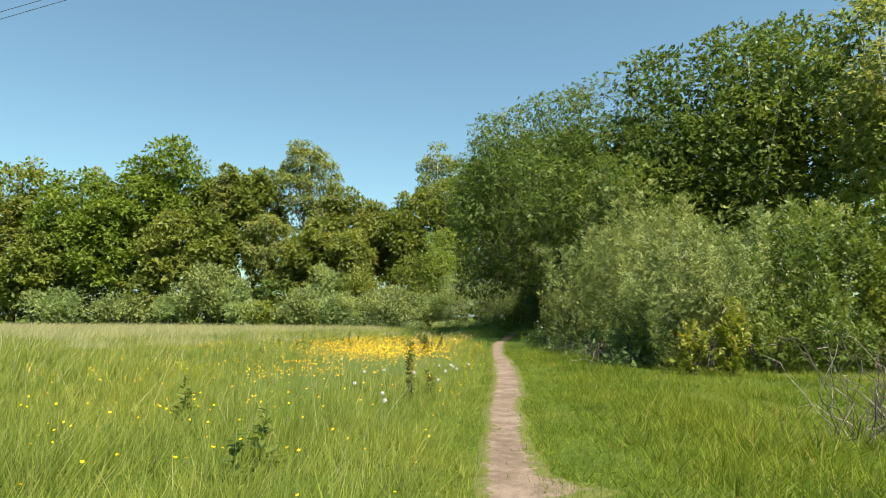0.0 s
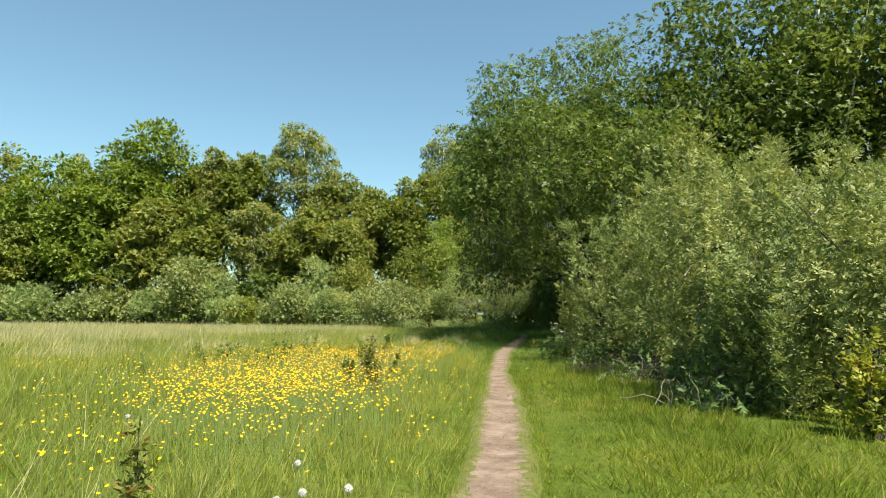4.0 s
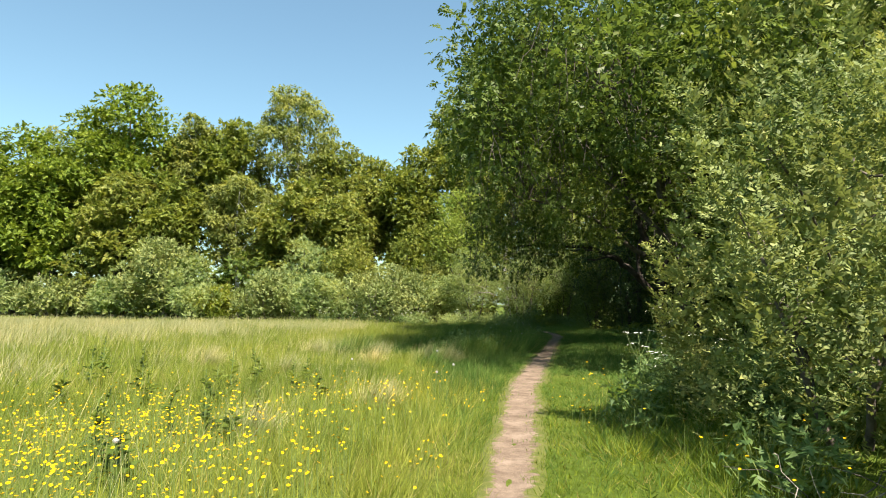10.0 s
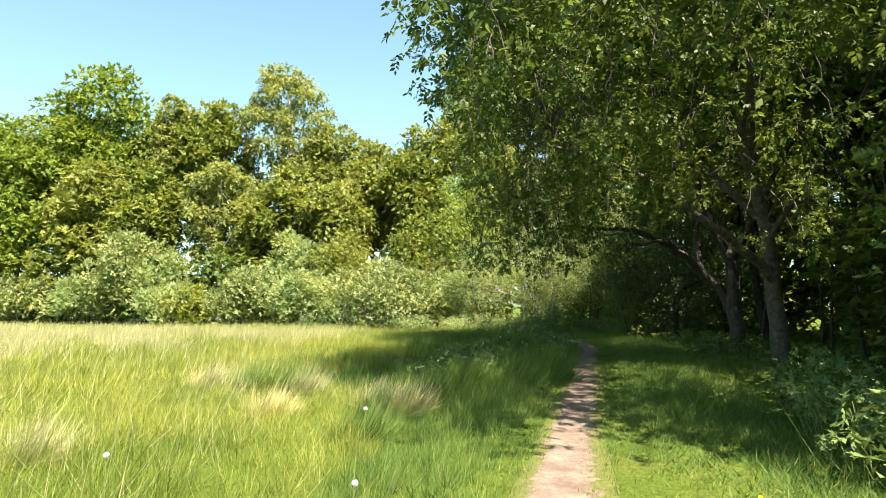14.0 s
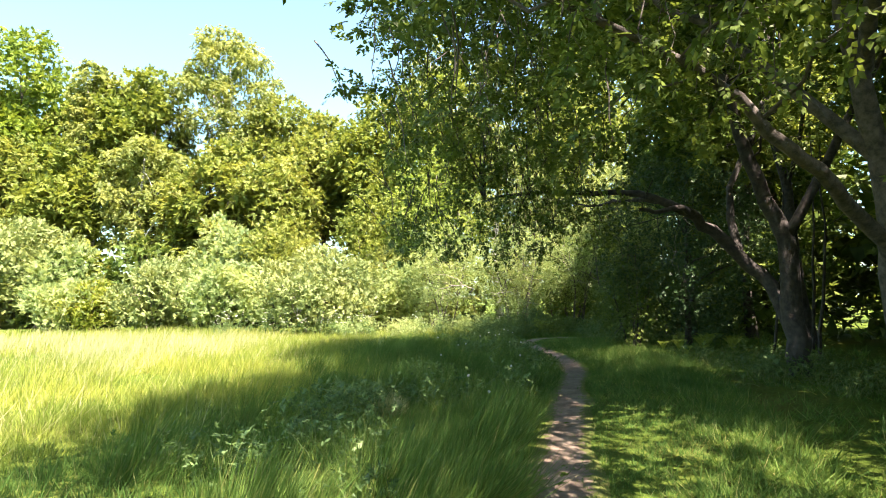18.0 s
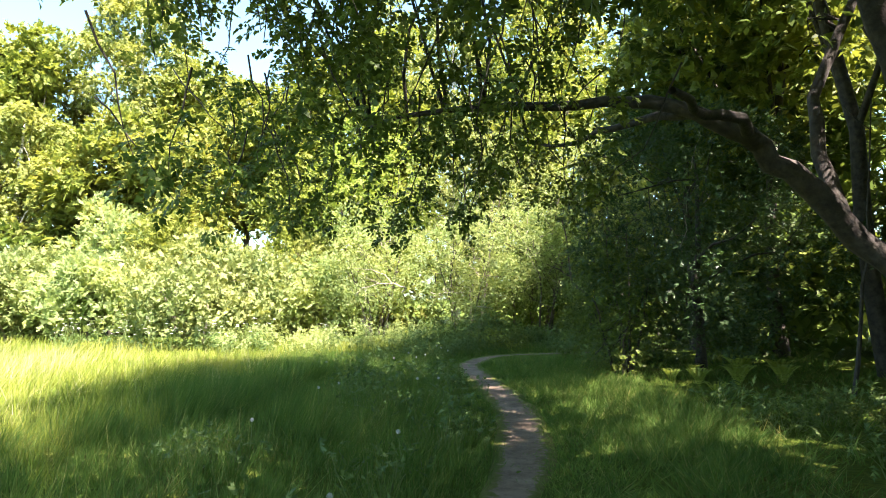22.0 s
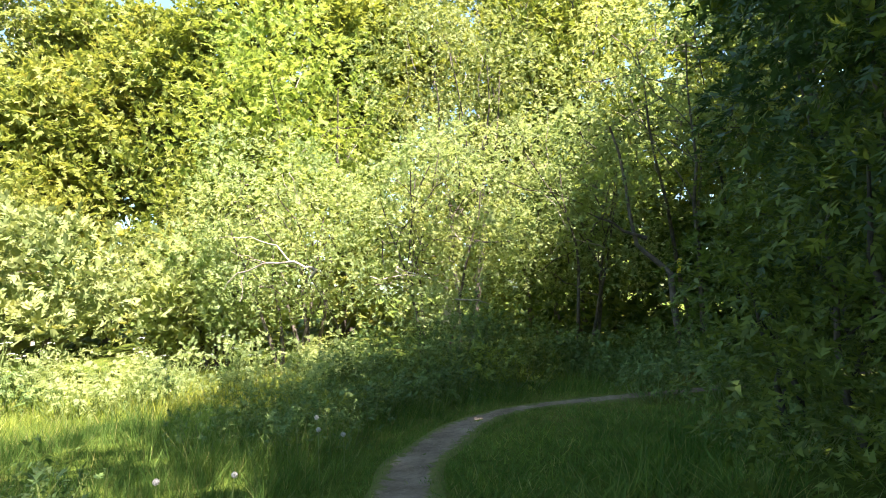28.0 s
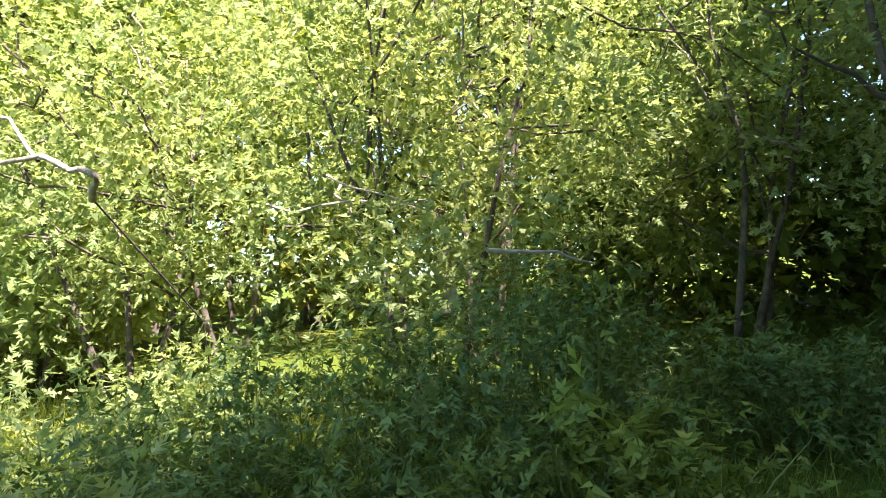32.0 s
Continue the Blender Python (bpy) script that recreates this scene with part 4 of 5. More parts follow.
def build_right_wood():
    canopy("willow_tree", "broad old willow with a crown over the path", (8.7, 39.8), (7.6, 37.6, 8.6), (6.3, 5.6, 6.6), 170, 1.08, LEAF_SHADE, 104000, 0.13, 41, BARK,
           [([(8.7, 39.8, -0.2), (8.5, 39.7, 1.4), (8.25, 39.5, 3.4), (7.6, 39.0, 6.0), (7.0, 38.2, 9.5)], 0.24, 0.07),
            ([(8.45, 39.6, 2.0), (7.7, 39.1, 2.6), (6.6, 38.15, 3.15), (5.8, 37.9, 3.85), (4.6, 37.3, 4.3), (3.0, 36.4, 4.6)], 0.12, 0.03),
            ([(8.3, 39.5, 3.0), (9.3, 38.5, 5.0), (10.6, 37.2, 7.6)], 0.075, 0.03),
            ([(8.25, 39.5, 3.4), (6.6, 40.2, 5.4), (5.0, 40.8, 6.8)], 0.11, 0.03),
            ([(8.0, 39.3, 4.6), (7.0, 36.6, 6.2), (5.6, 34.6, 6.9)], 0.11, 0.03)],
           # boughs added mainly to shade path, turf and meadow; some shape the outline
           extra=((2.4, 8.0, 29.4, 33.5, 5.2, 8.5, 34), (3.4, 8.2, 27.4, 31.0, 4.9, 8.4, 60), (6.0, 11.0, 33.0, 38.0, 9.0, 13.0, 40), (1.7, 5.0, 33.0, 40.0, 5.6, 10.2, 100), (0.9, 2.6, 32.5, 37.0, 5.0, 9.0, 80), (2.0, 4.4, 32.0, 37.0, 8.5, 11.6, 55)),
           # the second group of sprays hangs above the view, added for shade
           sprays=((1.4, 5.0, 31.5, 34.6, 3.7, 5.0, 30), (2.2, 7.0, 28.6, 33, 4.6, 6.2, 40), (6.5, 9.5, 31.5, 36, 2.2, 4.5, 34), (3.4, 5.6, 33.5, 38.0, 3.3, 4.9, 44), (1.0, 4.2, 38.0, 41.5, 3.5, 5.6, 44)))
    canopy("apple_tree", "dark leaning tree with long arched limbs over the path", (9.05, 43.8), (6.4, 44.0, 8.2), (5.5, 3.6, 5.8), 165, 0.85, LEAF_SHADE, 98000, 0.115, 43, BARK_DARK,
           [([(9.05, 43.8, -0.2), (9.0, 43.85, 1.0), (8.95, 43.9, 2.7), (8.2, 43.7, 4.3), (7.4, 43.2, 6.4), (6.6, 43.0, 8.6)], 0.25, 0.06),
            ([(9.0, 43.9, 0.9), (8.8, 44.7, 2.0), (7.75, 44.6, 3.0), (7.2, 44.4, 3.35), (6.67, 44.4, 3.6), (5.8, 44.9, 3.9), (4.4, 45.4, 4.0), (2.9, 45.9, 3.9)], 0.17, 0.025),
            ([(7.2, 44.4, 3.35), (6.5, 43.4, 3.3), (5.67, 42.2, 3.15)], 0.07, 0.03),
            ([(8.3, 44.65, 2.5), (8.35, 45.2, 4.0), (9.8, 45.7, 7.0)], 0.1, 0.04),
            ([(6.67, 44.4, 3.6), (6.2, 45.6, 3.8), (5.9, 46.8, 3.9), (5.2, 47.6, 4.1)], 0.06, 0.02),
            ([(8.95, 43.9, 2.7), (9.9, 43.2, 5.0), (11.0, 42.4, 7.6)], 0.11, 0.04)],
           # high boughs added out of view to shade the grass on the left
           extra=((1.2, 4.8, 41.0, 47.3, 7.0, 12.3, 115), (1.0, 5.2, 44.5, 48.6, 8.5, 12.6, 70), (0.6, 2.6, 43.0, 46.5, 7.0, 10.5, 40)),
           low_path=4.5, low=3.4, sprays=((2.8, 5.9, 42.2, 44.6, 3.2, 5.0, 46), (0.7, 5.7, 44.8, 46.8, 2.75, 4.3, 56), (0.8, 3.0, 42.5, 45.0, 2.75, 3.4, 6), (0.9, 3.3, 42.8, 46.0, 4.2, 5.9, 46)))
    rows = [
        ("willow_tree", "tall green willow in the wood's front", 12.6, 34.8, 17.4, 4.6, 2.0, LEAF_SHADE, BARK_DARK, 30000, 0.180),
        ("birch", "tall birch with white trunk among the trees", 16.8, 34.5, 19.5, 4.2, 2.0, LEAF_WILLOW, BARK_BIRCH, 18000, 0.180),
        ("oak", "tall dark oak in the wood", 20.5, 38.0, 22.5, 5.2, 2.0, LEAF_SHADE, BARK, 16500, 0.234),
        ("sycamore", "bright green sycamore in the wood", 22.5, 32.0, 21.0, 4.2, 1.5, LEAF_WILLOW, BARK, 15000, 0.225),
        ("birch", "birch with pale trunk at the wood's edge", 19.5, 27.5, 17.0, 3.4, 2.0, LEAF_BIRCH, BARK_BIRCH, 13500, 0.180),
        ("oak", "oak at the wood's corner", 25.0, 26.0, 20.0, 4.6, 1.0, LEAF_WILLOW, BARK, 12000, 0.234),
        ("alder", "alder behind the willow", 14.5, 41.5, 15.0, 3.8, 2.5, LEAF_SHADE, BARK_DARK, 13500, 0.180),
        # oak added above the holly, largely out of view, to shade the bend
        ("oak", "added oak with a high crown that shades the bend", 12.6, 50.6, 16.0, 5.2, 6.4, LEAF_SHADE, BARK_DARK, 34000, 0.19),
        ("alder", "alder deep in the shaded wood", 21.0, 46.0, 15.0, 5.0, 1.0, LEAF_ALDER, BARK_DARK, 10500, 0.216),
        # this oak and the next three are placed to keep sun off the ground
        ("oak", "oak beyond the holly set to shade the bend", 12.6, 55.0, 14.5, 4.3, 3.6, LEAF_OAK, BARK_DARK, 13500, 0.153),
        ("oak", "added oak that shades the ground behind the leaning tree", 14.4, 45.4, 13.0, 4.2, 3.6, LEAF_SHADE, BARK_DARK, 12000, 0.18),
        ("oak", "added oak that shades the end of the path", 11.2, 57.4, 11.0, 2.9, 3.4, LEAF_SHADE, BARK_DARK, 13000, 0.15),
        ("oak", "added oak with a wide crown that shades the thicket", 14.8, 59.0, 13.5, 4.8, 4.0, LEAF_SHADE, BARK_DARK, 13500, 0.171),
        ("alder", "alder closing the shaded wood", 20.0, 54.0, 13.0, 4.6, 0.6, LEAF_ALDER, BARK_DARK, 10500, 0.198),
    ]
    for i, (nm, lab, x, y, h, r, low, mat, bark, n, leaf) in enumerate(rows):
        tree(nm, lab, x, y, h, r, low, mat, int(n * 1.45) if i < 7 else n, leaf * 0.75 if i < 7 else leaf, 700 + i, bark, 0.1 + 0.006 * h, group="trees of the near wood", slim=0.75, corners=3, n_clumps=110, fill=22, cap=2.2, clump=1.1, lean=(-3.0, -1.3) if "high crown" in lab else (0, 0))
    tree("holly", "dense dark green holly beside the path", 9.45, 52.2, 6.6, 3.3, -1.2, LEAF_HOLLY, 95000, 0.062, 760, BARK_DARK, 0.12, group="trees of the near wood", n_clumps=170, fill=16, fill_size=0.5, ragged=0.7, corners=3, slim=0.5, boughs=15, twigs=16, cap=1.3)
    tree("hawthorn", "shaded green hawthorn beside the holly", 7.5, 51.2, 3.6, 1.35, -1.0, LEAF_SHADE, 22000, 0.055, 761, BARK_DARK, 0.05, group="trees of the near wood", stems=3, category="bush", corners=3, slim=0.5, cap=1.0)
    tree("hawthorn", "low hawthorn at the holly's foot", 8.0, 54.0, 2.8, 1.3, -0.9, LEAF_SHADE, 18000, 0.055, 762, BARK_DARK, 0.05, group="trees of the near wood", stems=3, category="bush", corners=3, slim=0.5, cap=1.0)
    rng = np.random.default_rng(77)
    slim_rows = [(7.4, 51.0, 3.2), (7.75, 51.6, 3.4), (8.1, 53.4, 3.6), (11.2, 41.0, 7), (12.4, 45.2, 8), (10.9, 46.8, 6.5), (13.2, 47.5, 8), (11.8, 49.0, 7), (12.8, 38.0, 7), (10.4, 48.2, 5), (14.0, 44.0, 8), (10.2, 57.6, 6), (11.4, 59.5, 7), (10.6, 62.0, 7)]
    for x, y, h in slim_rows:                     # bare stems in the shade
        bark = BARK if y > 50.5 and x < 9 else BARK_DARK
        t = thing("sapling", x, y, 0, "thin bare sapling stem in the shaded wood", "sapling", "saplings of the near wood")
        p = wander((0, 0, -0.1), (rng.normal(0, 0.35), rng.normal(0, 0.3), h), 9, 0.05, rng)
        v, f = tube(p, np.linspace(0.016 + 0.005 * h, 0.008, 9), 6, rng, 0.05)
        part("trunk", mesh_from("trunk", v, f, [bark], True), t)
        for k in (4, 5, 6, 7):
            a = rng.uniform(0, 6.28)
            limb(t, bark, wander(p[k], p[k] + (math.cos(a) * 0.7, math.sin(a) * 0.7, 0.45), 4, 0.04, rng), 0.012, 0.004, 4)


def build_end_scrub():
    rows = [
        ("willow_bush", "sunlit willow thicket at the path's bend", 0.9, 60.9, 5.4, 2.1, -0.1, LEAF_SCRUB, 39440, 0.052),
        ("willow_bush", "leafy willow thicket facing the path", 4.2, 60.0, 5.2, 2.0, -0.2, LEAF_SCRUB, 60000, 0.045),
        ("willow_tree", "tall light willow behind the thicket", 4.5, 64.0, 10.0, 2.9, 1.0, LEAF_SALLOW, 34800, 0.061),
        ("sycamore", "yellow-green sycamore above the thicket", 0.2, 66.0, 10.5, 3.4, 1.0, LEAF_LIGHT, 23925, 0.117),
        ("hazel", "shaded hazel thicket with dark stems", 6.9, 60.9, 5.4, 2.0, 0.5, LEAF_SCRUB, 41760, 0.049),
        ("willow_tree", "dark stemmed willow with thin crown", 9.6, 61.8, 8.5, 2.9, 1.8, LEAF_SCRUB, 34800, 0.061),
        ("oak", "young oak in the shaded thicket", 12.4, 63.5, 8.0, 2.8, 0.6, LEAF_OAK, 15950, 0.102),
        ("oak", "oak behind the thicket", 7.5, 68.0, 16.0, 4.2, 1.0, LEAF_OAK, 26000, 0.13),
    ]
    for i, (nm, lab, x, y, h, r, low, mat, n, leaf) in enumerate(rows):
        tree(nm, lab, x, y, h, r, low, mat, n, leaf, 900 + i, BARK, 0.03 + 0.005 * h, group="thicket at the path's bend", stems=3, category="bush", n_clumps=90, fill=26, fill_size=0.7, corners=3, slim=0.6, limbs=10, twigs=30, droop=0.1, clump=1.1, cap=1.6)
    rng = np.random.default_rng(91)
    t = thing("tagged_tree", 8.5, 59.4, 0, "crooked grey trunk with a yellow tag tied to it", "tree", "thicket at the path's bend")
    o = np.array((8.5, 59.4, 0))
    p = np.concatenate([wander((0, 0, -0.1), (-0.1, 0, 1.6), 6, 0.02, rng), wander((-0.1, 0, 1.6), (-0.62, 0.15, 2.15), 5, 0.02, rng)[1:], wander((-0.62, 0.15, 2.15), (-0.9, 0.4, 4.4), 5, 0.03, rng)[1:]])
    v, f = tube(p, np.linspace(0.07, 0.022, len(p)), 8, rng, 0.06)
    part("trunk", mesh_from("trunk", v, f, [BARK], True), t)
    limb(t, BARK, wander((-0.45, 0.1, 2.25), (-1.5, -0.1, 2.75), 6, 0.03, rng), 0.035, 0.01)
    bm = bmesh.new()
    bmesh.ops.create_cube(bm, size=1.0, matrix=Matrix.LocRotScale((0.03, -0.09, 1.72), Euler((0.1, 0.12, 0.3)), (0.075, 0.012, 0.26)))
    bmesh.ops.bevel(bm, geom=bm.edges[:], offset=0.004, segments=1, affect="EDGES")
    me = bpy.data.meshes.new("tag")
    bm.to_mesh(me)
    bm.free()
    me.materials.append(plain_material("yellow_tape", (0.75, 0.55, 0.02), (0.85, 0.65, 0.04), 20, 0.4))
    part("tag", me, t, "bright yellow tag")
    # the pale dead branch hanging in the scrub
    t = thing("dead_branch", 1.4, 58.3, 0, "pale dead branch lying through the sunlit scrub", "branch")
    pts = [(1.0, 0.2, 0.0), (0.8, 0.1, 1.85), (0.95, -0.1, 1.95), (0.55, 0.0, 2.12), (0.0, 0.1, 2.12), (-0.5, 0.3, 2.0), (-0.9, 0.4, 1.6)]
    bough = np.concatenate([wander(a, b, 5, 0.014, rng)[:-1] for a, b in zip(pts[1:-1], pts[2:])])
    v, f = tube(bough, np.linspace(0.026, 0.006, len(bough)), 7, rng, 0.15)
    part("branch", mesh_from("branch", v, f, [BARK_PALE], True), t)
    v, f = tube(np.concatenate([wander((0.5, 0.05, 2.1), (0.22, 0.2, 2.42), 5, 0.012, rng)[:-1], wander((0.22, 0.2, 2.42), (-0.25, 0.3, 2.6), 5, 0.012, rng)[:-1], wander((-0.25, 0.3, 2.6), (-0.85, 0.4, 2.62), 5, 0.012, rng)]), np.linspace(0.015, 0.004, 13), 6, rng, 0.12)
    part("twig", mesh_from("twig", v, f, [BARK_PALE], True), t)
    for a, b, r in (((-0.35, 0.25, 2.04), (-0.45, 0.2, 1.5), 0.008), ((0.1, 0.1, 2.12), (-0.5, 0.0, 2.35), 0.007), ((1.7, 0.7, 1.82), (2.75, 0.75, 1.74), 0.012), ((2.2, 0.4, 1.95), (3.0, 0.5, 1.62), 0.009), ((3.2, -0.5, 1.36), (3.75, -0.45, 1.26), 0.014)):
        v, f = tube(wander(a, b, 6, 0.03, rng), np.linspace(r, r * 0.4, 6), 5, rng, 0.1)
        part("twig", mesh_from("twig", v, f, [BARK_PALE], True), t)
    v, f = tube(np.array([(0.8, 0.1, 1.85), (0.95, 1.3, 1.0), (0.9, 1.7, -0.05)]), np.linspace(0.006, 0.008, 3), 6, rng, 0.1)
    part("stem", mesh_from("stem", v, f, [BARK_DARK], True), t)


def herb(name, label, category, x, y, r, h, mat, leaves, leaf, seed, group, slim=0.6, n=14, flat=0.9):
    """A low leafy plant: stems from the ground and leaves in tiers."""
    rng = np.random.default_rng(seed)
    t = thing(name, x, y, 0, label, category, group)
    cl = [(rng.normal(0, r * 0.5), rng.normal(0, r * 0.5), h * rng.uniform(0.15, 0.85), 0.28 * min(r, h) + 0.08) for _ in range(n)]
    crown(t, foliage(cl, leaves, leaf, rng, fill=4, fill_size=0.6, slim=slim * 0.85, flat=flat, ragged=0.8, corners=3, cap=1.1), mat, "foliage", 3)
    pieces = [tube(wander((c[0] * 0.5, c[1] * 0.5, -0.03), c[:3], 4, 0.02, rng), np.linspace(0.008, 0.003, 4), 3, rng) for c in cl]
    v, f = joined(pieces)
    tagged(part("stalk", mesh_from("stalk", v, f, [STEM]), t), kind="stuff")
    return t


def fern(x, y, size, seed):
    """A fern: arching fronds, each with paired leaflets."""
    rng = np.random.default_rng(seed)
    t = thing("fern", x, y, 0, "bright green fern catching light at the wood's edge", "fern", "ferns beside the path")
    for k in range(9):
        a = k * 0.7 + rng.uniform(-0.2, 0.2)
        out = np.array((math.cos(a), math.sin(a), 0))
        s = np.linspace(0, 1, 22)
        line = out * (s ** 1.3 * size * 0.5)[:, None] + np.array((0, 0, 1)) * (size * (1.25 * s - 0.5 * s ** 2.4))[:, None]
        way = unit(np.gradient(line, axis=0))
        side = unit(np.cross(way, np.array((0, 0, 1.0)) + out * 0.01))
        up = np.cross(side, way)
        pos, al, nr, ln = [], [], [], []
        for i in range(3, 22):
            for sg in (-1, 1):
                pos.append(line[i]); al.append(side[i] * sg + way[i] * 0.35); nr.append(up[i]); ln.append(size * 0.17 * math.sin(math.pi * (0.12 + 0.88 * (1 - s[i] * 0.93))))
        ln = np.array(ln)
        v = blades(np.array(pos), np.array(al), np.array(nr), ln, np.maximum(ln * 0.24, 0.01), rng.uniform(0, 0.3, len(ln)))
        crown(t, v, LEAF_LIGHT, "frond")
    return t


def disc(centre, normal, r, n=6, cup=0.3):
    """A small cupped flower head: a fan of triangles."""
    nrm = np.array(normal) / np.linalg.norm(normal)
    a = np.cross(nrm, (0.3, 0.2, 0.93))
    a /= np.linalg.norm(a)
    b = np.cross(nrm, a)
    ang = np.linspace(0, 2 * np.pi, n, endpoint=False)
    ring = centre + r * (np.cos(ang)[:, None] * a + np.sin(ang)[:, None] * b) + nrm * r * cup
    v = np.concatenate([[centre], ring])
    f = np.array([(0, 1 + i, 1 + (i + 1) % n) for i in range(n)])
    return v, f


def build_flowers():
    rng = np.random.default_rng(13)
    # buttercups: the thick drift and the thin ones round it
    heads = []
    x = np.concatenate([rng.normal(-1.3, 0.85, 3200), rng.normal(-1.7, 1.0, 2900), rng.normal(-1.6, 1.2, 2700), rng.uniform(-7, 0.6, 1700), rng.normal(-2.1, 0.5, 420), rng.normal(0.2, 1.0, 600), rng.uniform(3.0, 4.2, 60), rng.uniform(2.0, 3.4, 60)])
    y = np.concatenate([rng.normal(14.2, 1.6, 3200), rng.normal(17.2, 1.5, 2900), rng.normal(20.3, 1.7, 2700), rng.uniform(3, 25, 1700), rng.normal(9.7, 0.6, 420), rng.uniform(19, 26, 600), rng.uniform(17, 24, 60), rng.uniform(24, 27, 60)])
    d = from_path(x, y)
    ok = (np.abs(d) > 0.45) & (waves(x * 3, y * 3, 1.0) + 0.5 * waves(x * 9, y * 9, 2.0) > rng.uniform(-0.8, 0.3, len(x)))
    x, y, d = x[ok], y[ok], d[ok]
    for i in range(len(x)):
        z = rng.uniform(0.3, 0.52) * (0.45 if abs(d[i]) < 0.9 else 1)
        heads.append(disc(np.array((x[i], y[i], z)), (rng.normal(0, 0.35), rng.normal(-0.15, 0.35), 1), rng.uniform(0.0085, 0.013), 6, 0.35))
    v, f = joined(heads)
    tagged(new("buttercups", mesh_from("buttercups", v, f, [YELLOW])), "yellow buttercups in flower among the grass", "flowers", kind="stuff")
    m = len(x)
    zs = np.array([h[0][0][2] for h in heads])
    v = blades(np.stack([x, y, np.zeros(m)], 1), np.tile((0, 0, 1.0), (m, 1)), np.tile((0, 1.0, 0), (m, 1)), zs, np.full(m, 0.004), np.zeros(m))
    tagged(new("buttercup_stalks", mesh_from("buttercup_stalks", v, quads(m), [STEM])), "thin green stalks of the buttercups", "stalks", kind="stuff")
    # dandelion clocks
    clocks = [(-0.55, 6.0), (-0.5, 5.6), (0.26, 9.14), (0.09, 8.73), (0.2, 9.7), (0.42, 9.5), (-0.05, 8.3), (0.1, 9.3), (-0.35, 8.2), (-0.8, 9.2), (-1.0, 8.4), (-0.1, 10.4), (-0.9, 7.0), (-0.95, 21.2), (-1.9, 12.0), (-0.6, 27.6), (0.9, 26.4), (1.1, 27.2), (0.7, 29.5),
              (2.6, 40.5), (2.9, 38.9), (3.3, 41.4), (3.6, 43.2), (1.9, 44.2), (2.2, 46.1), (2.4, 46.6), (3.5, 46.8), (3.7, 47.2), (1.4, 50.6), (2.7, 51.2), (2.95, 51.6), (3.15, 51.0), (3.25, 51.9), (3.6, 52.9), (3.75, 53.1), (3.5, 53.3)]
    i = np.arange(130) + 0.5
    up = 1 - 2 * i / 130
    ring = np.sqrt(1 - up * up)
    out = np.stack([np.cos(i * 2.4) * ring, np.sin(i * 2.4) * ring, up], 1)
    tips = out * rng.uniform(0.017, 0.022, (130, 1))
    flat = unit(np.cross(out, rng.normal(0, 1, (130, 3))))
    tuft = blades(tips - flat * 0.004, flat, out + rng.normal(0, 0.4, (130, 3)), np.full(130, 0.008), np.full(130, 0.006), np.zeros(130))
    spoke = blades(out * 0.003, out, flat, np.full(130, 0.016), np.full(130, 0.0008), np.zeros(130))
    core, core_f = tube(np.array([(0, 0, -0.005), (0, 0, -0.002), (0, 0, 0.002), (0, 0, 0.005)]), (0.001, 0.0045, 0.0045, 0.001), 6)
    v, f = joined([(tuft, quads(130)), (spoke, quads(130)), (core, core_f)])
    head = mesh_from("seed_head", v, f, [])
    head.materials.append(FLUFF)
    for x, y in clocks:
        h = rng.uniform(0.34, 0.46)
        t = thing("dandelion_clock", x, y, 0, "round white dandelion seed head on a bare stalk", "flower", "dandelions in the grass")
        v, f = tube(wander((0, 0, -0.02), (rng.normal(0, 0.03), rng.normal(0, 0.03), h), 4, 0.005, rng), np.full(4, 0.0035), 5, rng)
        stalk = part("stalk", mesh_from("stalk", v, f, [STEM]), t)
        o = part("seed_head", head, stalk)
        o.location = (*v[-5:].mean(0)[:2], h + 0.02)


def cow_parsley(x, y, h, seed, heads=7):
    """Cow parsley: branching stalk, ferny leaves, flat white flower heads."""
    rng = np.random.default_rng(seed)
    t = thing("cow_parsley", x, y, 0, "white flowering cow parsley beside the path", "flower", "cow parsley along the path")
    p = wander((0, 0, -0.05), (rng.normal(0, 0.1), rng.normal(0, 0.1), h * 0.7), 5, 0.02, rng)
    v, f = tube(p, np.linspace(0.011, 0.006, 5), 5, rng)
    part("stalk", mesh_from("stalk", v, f, [STEM]), t)
    for k in range(heads):
        a = rng.uniform(0, 6.28)
        end = p[2 + k % 3] + np.array((math.cos(a) * rng.uniform(0.1, 0.32), math.sin(a) * rng.uniform(0.1, 0.32), h * rng.uniform(0.28, 0.5)))
        v, f = tube(wander(p[2 + k % 3], end, 4, 0.012, rng), np.linspace(0.005, 0.003, 4), 4, rng)
        s = part("stalk", mesh_from("stalk", v, f, [STEM]), t)
        ds = []
        for _ in range(18):
            off = rng.normal(0, 0.034, 2)
            ds.append(disc(end + (off[0], off[1], 0.02 - 4 * (off[0] ** 2 + off[1] ** 2)), (rng.normal(0, 0.3), rng.normal(0, 0.3), 1), rng.uniform(0.007, 0.012), 5, 0.2))
        v, f = joined(ds)
        tagged(part("flower_head", mesh_from("flower_head", v, f, [WHITE]), s), kind="stuff")
    cl = [(rng.normal(0, 0.16), rng.normal(0, 0.16), h * rng.uniform(0.1, 0.55), 0.14) for _ in range(9)]
    crown(t, foliage(cl, 520, 0.055, rng, fill=0, slim=0.45, ragged=0.7), LEAF_BRAMBLE, "foliage")


